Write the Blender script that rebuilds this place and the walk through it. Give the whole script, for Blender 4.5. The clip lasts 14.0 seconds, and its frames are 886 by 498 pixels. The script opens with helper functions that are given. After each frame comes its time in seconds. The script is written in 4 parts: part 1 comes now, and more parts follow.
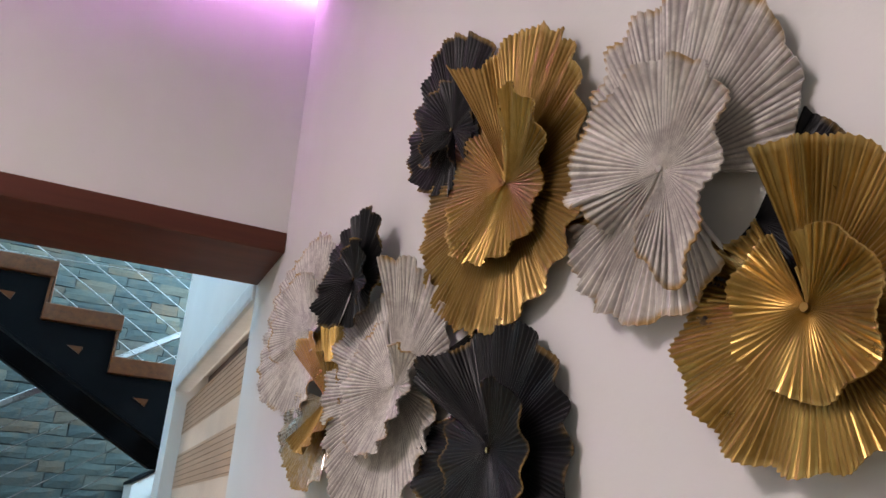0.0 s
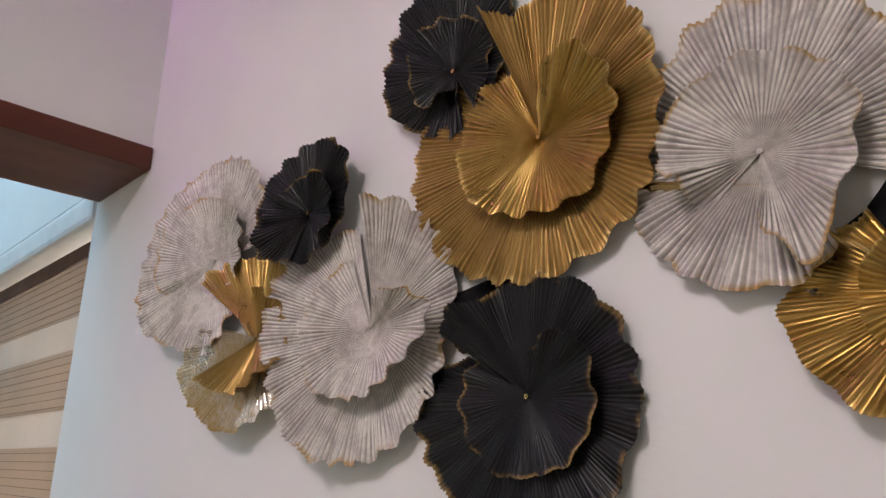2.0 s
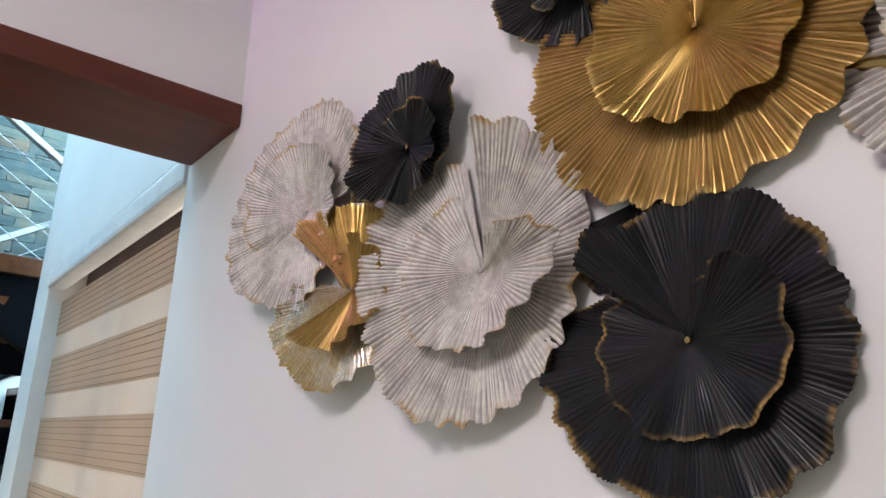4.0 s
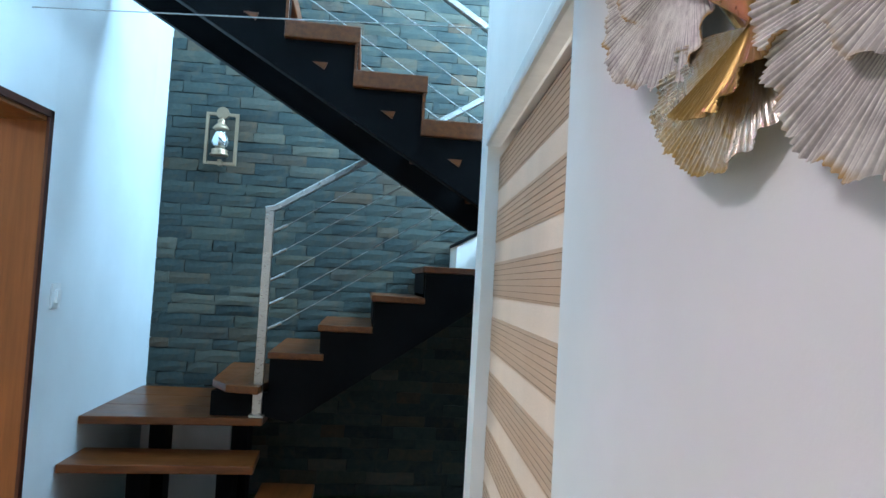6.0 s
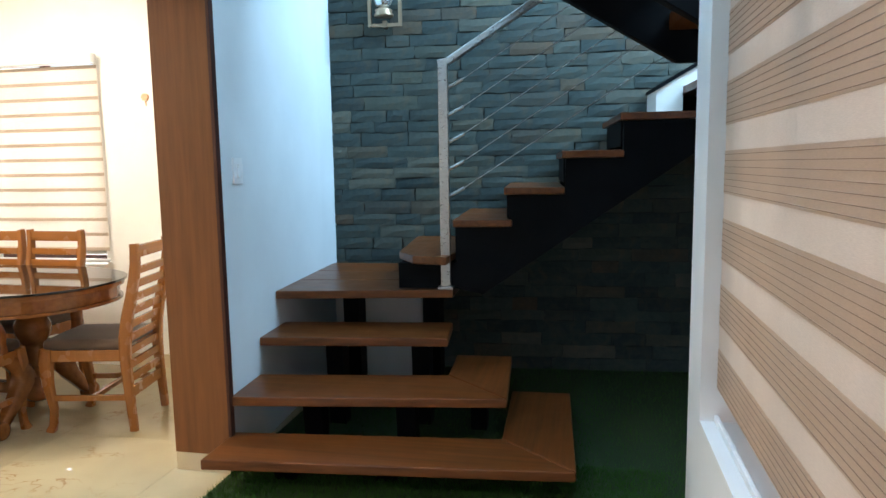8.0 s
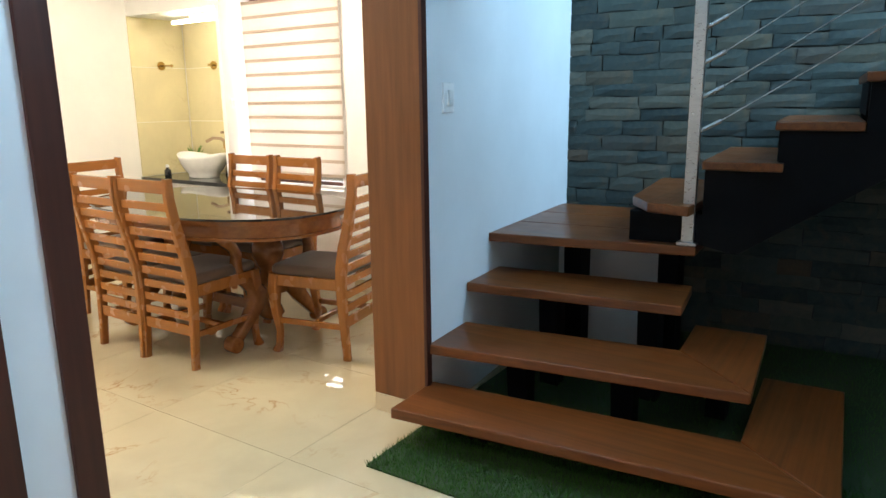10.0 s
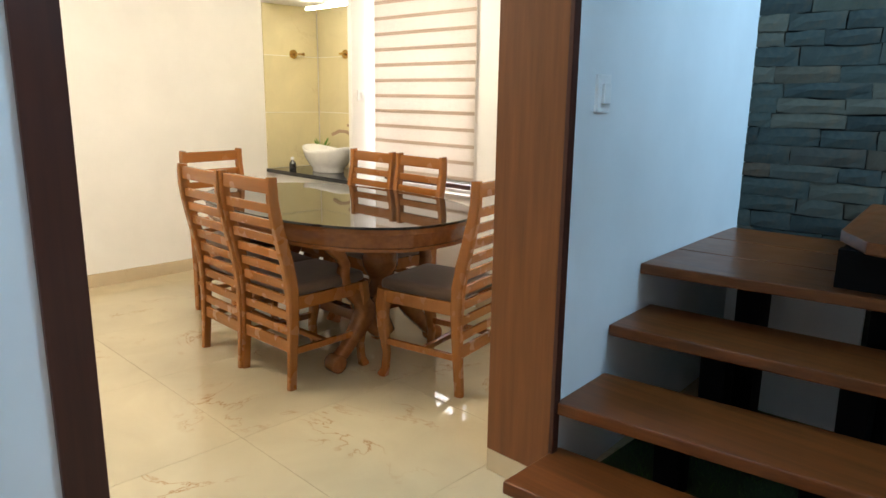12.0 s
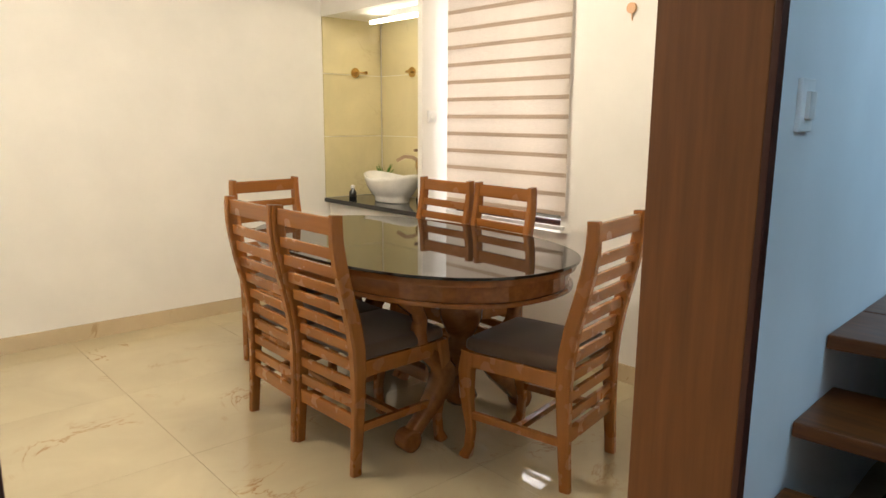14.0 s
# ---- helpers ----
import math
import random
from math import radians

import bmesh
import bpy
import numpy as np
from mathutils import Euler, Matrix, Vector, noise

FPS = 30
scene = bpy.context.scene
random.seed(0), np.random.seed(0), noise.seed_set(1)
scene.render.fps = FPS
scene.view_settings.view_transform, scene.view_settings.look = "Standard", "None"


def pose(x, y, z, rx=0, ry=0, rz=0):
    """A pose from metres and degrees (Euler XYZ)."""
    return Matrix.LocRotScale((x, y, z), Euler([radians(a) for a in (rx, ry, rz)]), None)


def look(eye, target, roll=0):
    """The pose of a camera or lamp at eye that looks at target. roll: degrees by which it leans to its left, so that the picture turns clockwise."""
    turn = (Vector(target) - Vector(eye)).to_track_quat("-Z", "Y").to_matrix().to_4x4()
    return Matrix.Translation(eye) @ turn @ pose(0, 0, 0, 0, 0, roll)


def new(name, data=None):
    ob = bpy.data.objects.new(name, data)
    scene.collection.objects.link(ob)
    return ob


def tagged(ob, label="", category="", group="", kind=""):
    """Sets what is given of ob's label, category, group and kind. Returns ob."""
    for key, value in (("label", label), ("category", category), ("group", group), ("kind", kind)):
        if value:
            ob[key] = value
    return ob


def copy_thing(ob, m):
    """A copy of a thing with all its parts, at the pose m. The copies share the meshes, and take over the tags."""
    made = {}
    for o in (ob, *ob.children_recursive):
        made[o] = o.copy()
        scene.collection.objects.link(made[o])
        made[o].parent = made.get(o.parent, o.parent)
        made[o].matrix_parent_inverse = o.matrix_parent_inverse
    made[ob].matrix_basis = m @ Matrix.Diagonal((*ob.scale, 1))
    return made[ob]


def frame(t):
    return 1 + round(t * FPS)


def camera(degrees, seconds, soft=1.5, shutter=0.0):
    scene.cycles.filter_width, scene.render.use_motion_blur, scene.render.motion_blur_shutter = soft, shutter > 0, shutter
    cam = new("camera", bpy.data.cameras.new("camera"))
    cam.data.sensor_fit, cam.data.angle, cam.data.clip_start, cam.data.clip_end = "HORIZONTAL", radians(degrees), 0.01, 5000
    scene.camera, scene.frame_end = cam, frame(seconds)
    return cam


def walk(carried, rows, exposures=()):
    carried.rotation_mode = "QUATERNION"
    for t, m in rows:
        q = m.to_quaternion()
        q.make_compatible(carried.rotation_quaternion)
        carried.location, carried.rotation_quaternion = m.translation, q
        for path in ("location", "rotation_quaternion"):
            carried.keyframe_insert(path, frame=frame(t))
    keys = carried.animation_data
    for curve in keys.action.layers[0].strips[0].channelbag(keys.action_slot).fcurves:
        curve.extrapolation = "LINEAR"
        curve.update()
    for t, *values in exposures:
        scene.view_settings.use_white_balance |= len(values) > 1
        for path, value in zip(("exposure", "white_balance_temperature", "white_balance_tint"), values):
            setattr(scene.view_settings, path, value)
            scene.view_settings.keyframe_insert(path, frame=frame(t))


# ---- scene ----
cam = camera(65.7, 14.0)
PATH = [
    (0, (0.233, 0.029, 1.546), (1.048, 1.689, 2.305), 2.3),
    (0.5, (0.195, 0.082, 1.549), (1.103, 1.709, 2.275), 3.2),
    (1, (0.133, 0.129, 1.551), (1.241, 1.644, 2.242), 1.0),
    (1.5, (0.088, 0.148, 1.555), (1.34, 1.579, 2.173), -0.4),
    (2, (0.063, 0.158, 1.555), (1.434, 1.49, 2.145), 0.2),
    (2.2, (0.058, 0.16, 1.551), (1.463, 1.449, 2.155), 1.4),
    (4.3, (0.141, 0.275, 1.529), (1.237, 1.863, 2.055), 2.7),
    (4.5, (0.163, 0.283, 1.518), (1.159, 1.941, 2.027), 3.8),
    (5, (0.204, 0.28, 1.497), (0.879, 2.119, 1.901), 4.7),
    (5.5, (0.233, 0.304, 1.482), (0.622, 2.25, 1.727), 4.1),
    (6, (0.253, 0.395, 1.485), (0.342, 2.39, 1.59), 3.2),
    (6.5, (0.255, 0.511, 1.44), (0.198, 2.509, 1.485), 2.0),
    (7, (0.223, 0.611, 1.418), (0.08, 2.606, 1.393), 1.1),
    (7.5, (0.191, 0.683, 1.398), (-0.057, 2.664, 1.264), 0.1),
    (8, (0.159, 0.789, 1.347), (-0.246, 2.732, 1.104), -0.9),
    (8.5, (0.172, 0.925, 1.344), (-0.413, 2.811, 1.024), -1.4),
    (9, (0.178, 1.043, 1.326), (-0.668, 2.818, 0.962), -1.7),
    (9.2, (0.182, 1.084, 1.33), (-0.746, 2.815, 0.953), -1.7),
    (11.3, (-0.039, 1.565, 1.316), (-1.232, 3.104, 0.859), 0.3),
    (11.5, (-0.082, 1.608, 1.321), (-1.325, 3.108, 0.869), 0.3),
    (12, (-0.18, 1.701, 1.319), (-1.542, 3.101, 0.885), 0.8),
    (12.5, (-0.31, 1.766, 1.309), (-1.696, 3.14, 0.869), 1.2),
    (13, (-0.477, 1.826, 1.298), (-1.831, 3.244, 0.901), 1.0),
    (13.5, (-0.616, 1.905, 1.288), (-1.972, 3.319, 0.889), 0.6),
    (14, (-0.739, 2.002, 1.296), (-2.21, 3.305, 0.928), 0.4),
]
EXPO = [(0, 0.30, 6850, 12), (2, 0.28, 6750, 10), (4.5, 0.60, 6350, 6), (5.5, 0.42, 6120, 6), (6.5, 0.42, 6050, 7), (7.5, 0.38, 6300, 9), (9, 0.38, 6350, 9), (11.5, 0.18, 6450, 10), (12.5, -0.06, 6500, 10), (13.5, -0.12, 6600, 10), (14, -0.27, 6700, 11)]
walk(cam, [(t, look(eye, target, roll)) for t, eye, target, roll in PATH], EXPO)
STAIR_TOP_FILL, HIGH_FILL, LIVING_BACK_FILL, LIVING_TOP_FILL, DINING_WIN, STAIR_WIN = 90, 200, 5, 20.5, 25, 10
WARM_DISC, PINK_LED = 80.0, 50.0

# ---- light ----
world = bpy.data.worlds.new("world")
scene.world = world
world.use_nodes = True
wn = world.node_tree
sky = wn.nodes.new("ShaderNodeTexSky")
sky.sky_type = "NISHITA"
sky.sun_disc = False
sky.sun_elevation, sky.sun_rotation = radians(50), radians(0)
wn.links.new(sky.outputs[0], wn.nodes["Background"].inputs[0])
wn.nodes["Background"].inputs[1].default_value = 0.1


def lamp(name, kind, m, energy, colour, size=0.1, size_y=0.1):
    data = bpy.data.lights.new(name, kind)
    data.energy, data.color = energy, colour
    if kind == "AREA":
        data.shape, data.size, data.size_y = "RECTANGLE", size, size_y
    elif kind == "SUN":
        data.angle = radians(size)
    else:
        data.shadow_soft_size = size
    ob = new(name, data)
    ob.matrix_world = m
    return ob


STAIR_TURN = Matrix.Translation((-1.37, 3.445, 0)) @ pose(0, 0, 0, 0, 0, 4.0) @ Matrix.Translation((1.37, -3.445, 0))
lamp("sun", "SUN", look((0, 6, 10), (0.6, -2.4, 0)), 0.5, (1.0, 0.95, 0.88), 12.0)
# added from out of view: stairwell top, high stair, living back and ceiling; then the two blind-covered windows
lamp("skylight_daylight", "AREA", look((0.0, 2.9, 5.36), (-0.15, 2.9, 0)), STAIR_TOP_FILL, (0.38, 0.72, 1.0), 1.4, 1.6)
# unseen side light, added to brighten the upper stones and west wall
lamp("stair_high_window_daylight", "AREA", STAIR_TURN @ look((1.64, 4.05, 3.75), (-1.4, 4.2, 3.0)), HIGH_FILL, (0.45, 0.74, 1.0), 1.6, 1.8)
# soft light from an assumed window behind the camera, out of view
lamp("living_window_daylight", "AREA", look((-1.6, -2.9, 1.5), (-0.6, 0, 0.9)), LIVING_BACK_FILL, (0.92, 0.95, 1.0), 2.2, 1.5)
# unseen overhead panel, added to light the flower wall from above
lamp("living_ceiling_light", "AREA", look((-1.0, 0.30, 2.64), (-0.95, 0.30, 0)), LIVING_TOP_FILL, (1.0, 0.89, 0.93), 0.5, 0.5)
lamp("dining_window_daylight", "AREA", look((-3.55, 5.42, 1.45), (-3.55, 0, 1.2)), DINING_WIN, (1.0, 0.97, 0.95), 1.0, 1.3)
lamp("stair_window_daylight", "AREA", look((0.78, 2.22, 1.1), (-2, 2.22, 1.1)), STAIR_WIN, (1.0, 0.87, 0.74), 1.2, 1.8)


# ---- mesh helpers ----
def box(bm, x0, x1, y0, y1, z0, z1, bevel=0.0, m=None):
    got = bmesh.ops.create_cube(bm, size=1.0)
    bmesh.ops.transform(bm, verts=got["verts"], matrix=Matrix.LocRotScale(((x0 + x1) / 2, (y0 + y1) / 2, (z0 + z1) / 2), None, (x1 - x0, y1 - y0, z1 - z0)))
    verts = got["verts"]
    if bevel:
        edges = list({e for v in verts for e in v.link_edges})
        res = bmesh.ops.bevel(bm, geom=edges, offset=bevel, segments=2, affect="EDGES", profile=0.6)
        verts = list({v for f in res["faces"] for v in f.verts} | {v for v in verts if v.is_valid})
    if m is not None:
        bmesh.ops.transform(bm, verts=verts, matrix=m)
    return bm


def boxes(*args, bevel=0.0):
    bm = bmesh.new()
    for a in args:
        box(bm, *a, bevel=bevel)
    return bm


def prism(bm, pts, axis, a, b):
    """A polygon of (u, v) drawn out along axis from a to b. axis y: u is x; axis x: u is y; axis z: u, v are x, y."""
    def at(u, v, w):
        return {"y": (u, w, v), "x": (w, u, v), "z": (u, v, w)}[axis]
    lo = [bm.verts.new(at(u, v, a)) for u, v in pts]
    hi = [bm.verts.new(at(u, v, b)) for u, v in pts]
    bm.faces.new(lo), bm.faces.new(hi[::-1])
    for i in range(len(pts)):
        j = (i + 1) % len(pts)
        bm.faces.new((lo[i], hi[i], hi[j], lo[j]))
    bmesh.ops.recalc_face_normals(bm, faces=bm.faces[:])
    return bm


def bevelled(bm, offset=0.004, segments=2):
    edges = [e for e in bm.edges if e.is_manifold and e.calc_face_angle(0) > 0.5]
    bmesh.ops.bevel(bm, geom=edges, offset=offset, segments=segments, affect="EDGES", profile=0.6)
    return bm


def sweep(bm, pts, w, h, up=(0, 0, 1), taper=None):
    """A bar of w by h swept along the points."""
    rings = []
    n = len(pts)
    for i, p in enumerate(pts):
        p = Vector(p)
        d = (Vector(pts[min(i + 1, n - 1)]) - Vector(pts[max(i - 1, 0)])).normalized()
        side = d.cross(Vector(up)).normalized()
        top = side.cross(d).normalized()
        k = taper[i] if taper else 1.0
        rings.append([bm.verts.new(p + side * (sx * w * k / 2) + top * (sy * h * k / 2)) for sx, sy in
                      ((-1, -0.7), (-0.7, -1), (0.7, -1), (1, -0.7), (1, 0.7), (0.7, 1), (-0.7, 1), (-1, 0.7))])
    for a, b in zip(rings, rings[1:]):
        for i in range(8):
            bm.faces.new((a[i], a[(i + 1) % 8], b[(i + 1) % 8], b[i]))
    bm.faces.new(rings[0][::-1]), bm.faces.new(rings[-1])
    bmesh.ops.recalc_face_normals(bm, faces=bm.faces[:])
    return bm


def tube(bm, p, q, r, n=10):
    p, q = Vector(p), Vector(q)
    d = q - p
    got = bmesh.ops.create_cone(bm, cap_ends=True, segments=n, radius1=r, radius2=r, depth=d.length)
    bmesh.ops.transform(bm, verts=got["verts"], matrix=Matrix.Translation((p + q) / 2) @ d.to_track_quat("Z", "Y").to_matrix().to_4x4())
    return bm


def lathe(bm, profile, n=24, cx=0.0, cy=0.0, sx=1.0, sy=1.0):
    rings = []
    for r, z in profile:
        rings.append([bm.verts.new((cx + sx * r * math.cos(2 * math.pi * i / n), cy + sy * r * math.sin(2 * math.pi * i / n), z)) for i in range(n)])
    for a, b in zip(rings, rings[1:]):
        for i in range(n):
            bm.faces.new((a[i], a[(i + 1) % n], b[(i + 1) % n], b[i]))
    bm.faces.new(rings[0][::-1]), bm.faces.new(rings[-1])
    bmesh.ops.recalc_face_normals(bm, faces=bm.faces[:])
    return bm


# the stair block stands a few degrees out of square with the living room
STAIR = STAIR_TURN
DINING = Matrix.Translation((-0.012, -0.045, 0)) @ Matrix.Diagonal((1.018, 1.0, 1.01, 1.0))
SETTING = [Matrix()]


def mesh_of(name, bm, material, smooth=False):
    bm.transform(SETTING[0])
    data = bpy.data.meshes.new(name)
    bm.to_mesh(data)
    bm.free()
    data.materials.append(material)
    if smooth:
        for p in data.polygons:
            p.use_smooth = True
    return data


def part(name, bm, material, parent, label="", smooth=False):
    """One mesh in world metres as a part of a thing (or of a part)."""
    ob = new(name, mesh_of(name, bm, material, smooth))
    ob.parent = parent
    root = parent
    while root.parent:
        root = root.parent
    if root.type == "EMPTY":
        ob.matrix_parent_inverse = Matrix.Translation(root.location).inverted() if parent == root else Matrix()
    return tagged(ob, label)


def thing(name, at, label, category, group="", kind=""):
    ob = new(name)
    ob.empty_display_size = 0.1
    ob.location = at
    return tagged(ob, label, category, group, kind)


def single(name, bm, material, label, category, group="", smooth=False, kind=""):
    return tagged(new(name, mesh_of(name, bm, material, smooth)), label, category, group, kind)


def structure(name, bm, material, label, category):
    return single(name, bm, material, label, category, kind="structure")


# ---- materials ----
class Nodes:
    def __init__(self, name):
        self.mat = bpy.data.materials.new(name)
        self.mat.use_nodes = True
        self.t = self.mat.node_tree
        self.b = self.t.nodes["Principled BSDF"]

    def n(self, kind, **values):
        node = self.t.nodes.new(kind)
        for k, v in values.items():
            node.inputs[k].default_value = v
        return node

    def l(self, a, b):
        self.t.links.new(a, b)

    def coord(self, scale=(1, 1, 1), which="Object"):
        tc, mp = self.n("ShaderNodeTexCoord"), self.n("ShaderNodeMapping")
        mp.inputs["Scale"].default_value = scale
        self.l(tc.outputs[which], mp.inputs[0])
        return mp.outputs[0]

    def noise(self, vec, scale, detail=4.0, rough=0.55, distort=0.0):
        node = self.n("ShaderNodeTexNoise", Scale=scale, Detail=detail, Roughness=rough, Distortion=distort)
        self.l(vec, node.inputs["Vector"])
        return node.outputs[0]

    def ramp(self, fac, *stops):
        node = self.n("ShaderNodeValToRGB")
        el = node.color_ramp.elements
        while len(el) < len(stops):
            el.new(0.5)
        for e, (p, c) in zip(el, stops):
            e.position, e.color = p, (*c, 1) if len(c) == 3 else c
        self.l(fac, node.inputs[0])
        return node.outputs[0]

    def mix(self, fac, a, b, blend="MIX"):
        node = self.t.nodes.new("ShaderNodeMix")
        node.data_type, node.blend_type = "RGBA", blend
        for s, v in ((node.inputs[0], fac), (node.inputs[6], a), (node.inputs[7], b)):
            if isinstance(v, (int, float)):
                s.default_value = v
            elif isinstance(v, tuple):
                s.default_value = (*v, 1) if len(v) == 3 else v
            else:
                self.l(v, s)
        return node.outputs[2]

    def bump(self, height, strength=0.2, distance=0.01):
        node = self.n("ShaderNodeBump", Strength=strength, Distance=distance)
        self.l(height, node.inputs["Height"])
        self.l(node.outputs[0], self.b.inputs["Normal"])

    def set(self, colour=None, rough=0.5, metal=0.0, **more):
        if isinstance(colour, tuple):
            self.b.inputs["Base Color"].default_value = (*colour, 1)
        elif colour is not None:
            self.l(colour, self.b.inputs["Base Color"])
        if isinstance(rough, (int, float)):
            self.b.inputs["Roughness"].default_value = rough
        else:
            self.l(rough, self.b.inputs["Roughness"])
        self.b.inputs["Metallic"].default_value = metal
        for k, v in more.items():
            self.b.inputs[k.replace("_", " ")].default_value = v
        return self.mat


def paint(name, colour, rough=0.55, scale=3.0):
    k = Nodes(name)
    v = k.coord()
    big, fine = k.noise(v, scale), k.noise(v, 160, 3)
    dark = tuple(c * 0.93 for c in colour)
    k.bump(fine, 0.06, 0.004)
    return k.set(k.ramp(big, (0.3, dark), (0.7, colour)), rough)


def wood(name, light, dark, rough=0.35, grain=(30, 2, 30), coat=0.0):
    k = Nodes(name)
    v = k.coord(grain)
    info = k.n("ShaderNodeObjectInfo")
    add = k.n("ShaderNodeVectorMath")
    k.l(v, add.inputs[0])
    k.l(info.outputs["Random"], add.inputs[1])
    mul = k.n("ShaderNodeVectorMath")
    mul.operation = "SCALE"
    k.l(info.outputs["Random"], mul.inputs["Scale"])
    mul.inputs[0].default_value = (7, 11, 5)
    k.l(mul.outputs[0], add.inputs[1])
    g = k.noise(add.outputs[0], 1.0, 5, 0.6, 0.15)
    fine = k.noise(add.outputs[0], 2.5, 3)
    c = k.ramp(g, (0.3, dark), (0.5, tuple((a + b) / 2 for a, b in zip(light, dark))), (0.72, light))
    c = k.mix(0.18, c, k.ramp(fine, (0.35, dark), (0.65, light)))
    wear = k.noise(k.coord(), 9, 2)
    k.bump(fine, 0.025, 0.002)
    r = k.ramp(wear, (0.3, (rough * 0.9,) * 3), (0.75, (min(1, rough * 1.15),) * 3))
    return k.set(c, r, 0.0, Coat_Weight=coat, Coat_Roughness=0.15, Specular_IOR_Level=0.35)


WHITE = paint("white_wall_paint", (0.80, 0.79, 0.78))
# white paint with some of the stairwell's bluish daylight put into its colour
BLUE_LIT_WALL = paint("daylight_tinted_wall_paint", (0.76, 0.79, 0.81))
CREAM = paint("cream_wall_paint", (0.84, 0.82, 0.775))
CEIL = paint("ceiling_paint", (0.82, 0.82, 0.81))
TREAD = wood("tread_wood", (0.19, 0.057, 0.013), (0.075, 0.022, 0.005), 0.34, (1.3, 42, 42), 0.05)
TREAD_Y = wood("tread_wood_across", (0.19, 0.057, 0.013), (0.075, 0.022, 0.005), 0.34, (42, 1.3, 42), 0.05)
JAMB = wood("door_frame_wood", (0.225, 0.080, 0.022), (0.13, 0.044, 0.012), 0.4, (30, 30, 1.6))
JAMB_DARK = wood("dark_frame_wood", (0.075, 0.022, 0.013), (0.04, 0.012, 0.008), 0.4, (30, 30, 1.6))
BEAM = wood("beam_wood", (0.13, 0.032, 0.018), (0.07, 0.018, 0.011), 0.42, (1.6, 30, 30))
CHAIRWOOD = wood("chair_teak", (0.30, 0.112, 0.025), (0.24, 0.084, 0.018), 0.26, (34, 34, 1.4), 0.25)
CHAIRWOOD_X = wood("chair_teak_across", (0.30, 0.112, 0.025), (0.24, 0.084, 0.018), 0.26, (1.4, 34, 34), 0.25)
TABLEWOOD = wood("table_teak", (0.25, 0.090, 0.022), (0.15, 0.050, 0.012), 0.22, (2.5, 30, 30), 0.35)


def black_steel():
    k = Nodes("black_painted_steel")
    v = k.coord()
    k.bump(k.noise(v, 60, 4), 0.1, 0.003)
    return k.set(k.ramp(k.noise(v, 6), (0.3, (0.003, 0.0035, 0.0045)), (0.7, (0.006, 0.0065, 0.008))), 0.55, 0.0, Specular_IOR_Level=0.06)


def steel():
    k = Nodes("brushed_stainless_steel")
    v = k.coord((8, 8, 26))
    return k.set(k.ramp(k.noise(v, 3), (0.3, (0.42, 0.415, 0.41)), (0.7, (0.47, 0.465, 0.455))), k.ramp(k.noise(v, 6), (0.3, (0.26,) * 3), (0.7, (0.33,) * 3)), 1.0)


def stone(name="slate_stone"):
    k = Nodes(name)
    v = k.coord()
    info = k.n("ShaderNodeObjectInfo")
    geo = k.n("ShaderNodeNewGeometry")
    rnd = k.n("ShaderNodeMath")
    rnd.operation = "ADD"
    k.l(info.outputs["Random"], rnd.inputs[0])
    k.l(geo.outputs["Random Per Island"], rnd.inputs[1])
    fr = k.n("ShaderNodeMath")
    fr.operation = "FRACT"
    k.l(rnd.outputs[0], fr.inputs[0])
    base = k.ramp(fr.outputs[0], (0.0, (0.024, 0.036, 0.037)), (0.2, (0.044, 0.064, 0.062)), (0.38, (0.066, 0.086, 0.076)), (0.52, (0.032, 0.046, 0.047)), (0.66, (0.10, 0.105, 0.078)), (0.80, (0.125, 0.072, 0.040)), (0.88, (0.050, 0.068, 0.066)), (0.97, (0.15, 0.14, 0.105)))
    mott = k.noise(v, 14, 6, 0.65, 0.6)
    c = k.mix(0.5, base, k.ramp(mott, (0.3, (0.020, 0.029, 0.031)), (0.5, (0.05, 0.060, 0.056)), (0.72, (0.12, 0.085, 0.055))))
    fine = k.noise(k.coord((1, 1, 1.6)), 26, 6, 0.6)
    k.bump(fine, 0.35, 0.008)
    return k.set(c, 0.72, 0.0, Specular_IOR_Level=0.12)


def marble(name, base=(0.72, 0.60, 0.42), rough=0.07, veins=0.9):
    k = Nodes(name)
    v = k.coord()
    info = k.n("ShaderNodeObjectInfo")
    sh = k.n("ShaderNodeVectorMath")
    sh.operation = "SCALE"
    sh.inputs[0].default_value = (3.1, 5.3, 1.7)
    k.l(info.outputs["Random"], sh.inputs["Scale"])
    add = k.n("ShaderNodeVectorMath")
    k.l(v, add.inputs[0])
    k.l(sh.outputs[0], add.inputs[1])
    p = add.outputs[0]
    cloud = k.noise(p, 2.2, 6, 0.6, 0.8)
    c = k.ramp(cloud, (0.3, tuple(a * 0.86 for a in base)), (0.7, base))
    vein = k.noise(p, 1.7, 7, 0.6, 0.9)
    line = k.ramp(vein, (0.490, (0, 0, 0)), (0.5, (1, 1, 1)), (0.510, (0, 0, 0)))
    gate = k.ramp(k.noise(p, 2.1, 3), (0.53, (0, 0, 0)), (0.66, (veins, veins, veins)))
    c = k.mix(k.mix(1.0, line, gate, "MULTIPLY"), c, (0.30, 0.16, 0.06))
    return k.set(c, rough, 0.0, Specular_IOR_Level=0.8)


def plain(name, colour, rough=0.5, metal=0.0, **more):
    k = Nodes(name)
    v = k.coord()
    return k.set(k.ramp(k.noise(v, 18), (0.3, tuple(c * 0.88 for c in colour)), (0.7, colour)), rough, metal, **more)


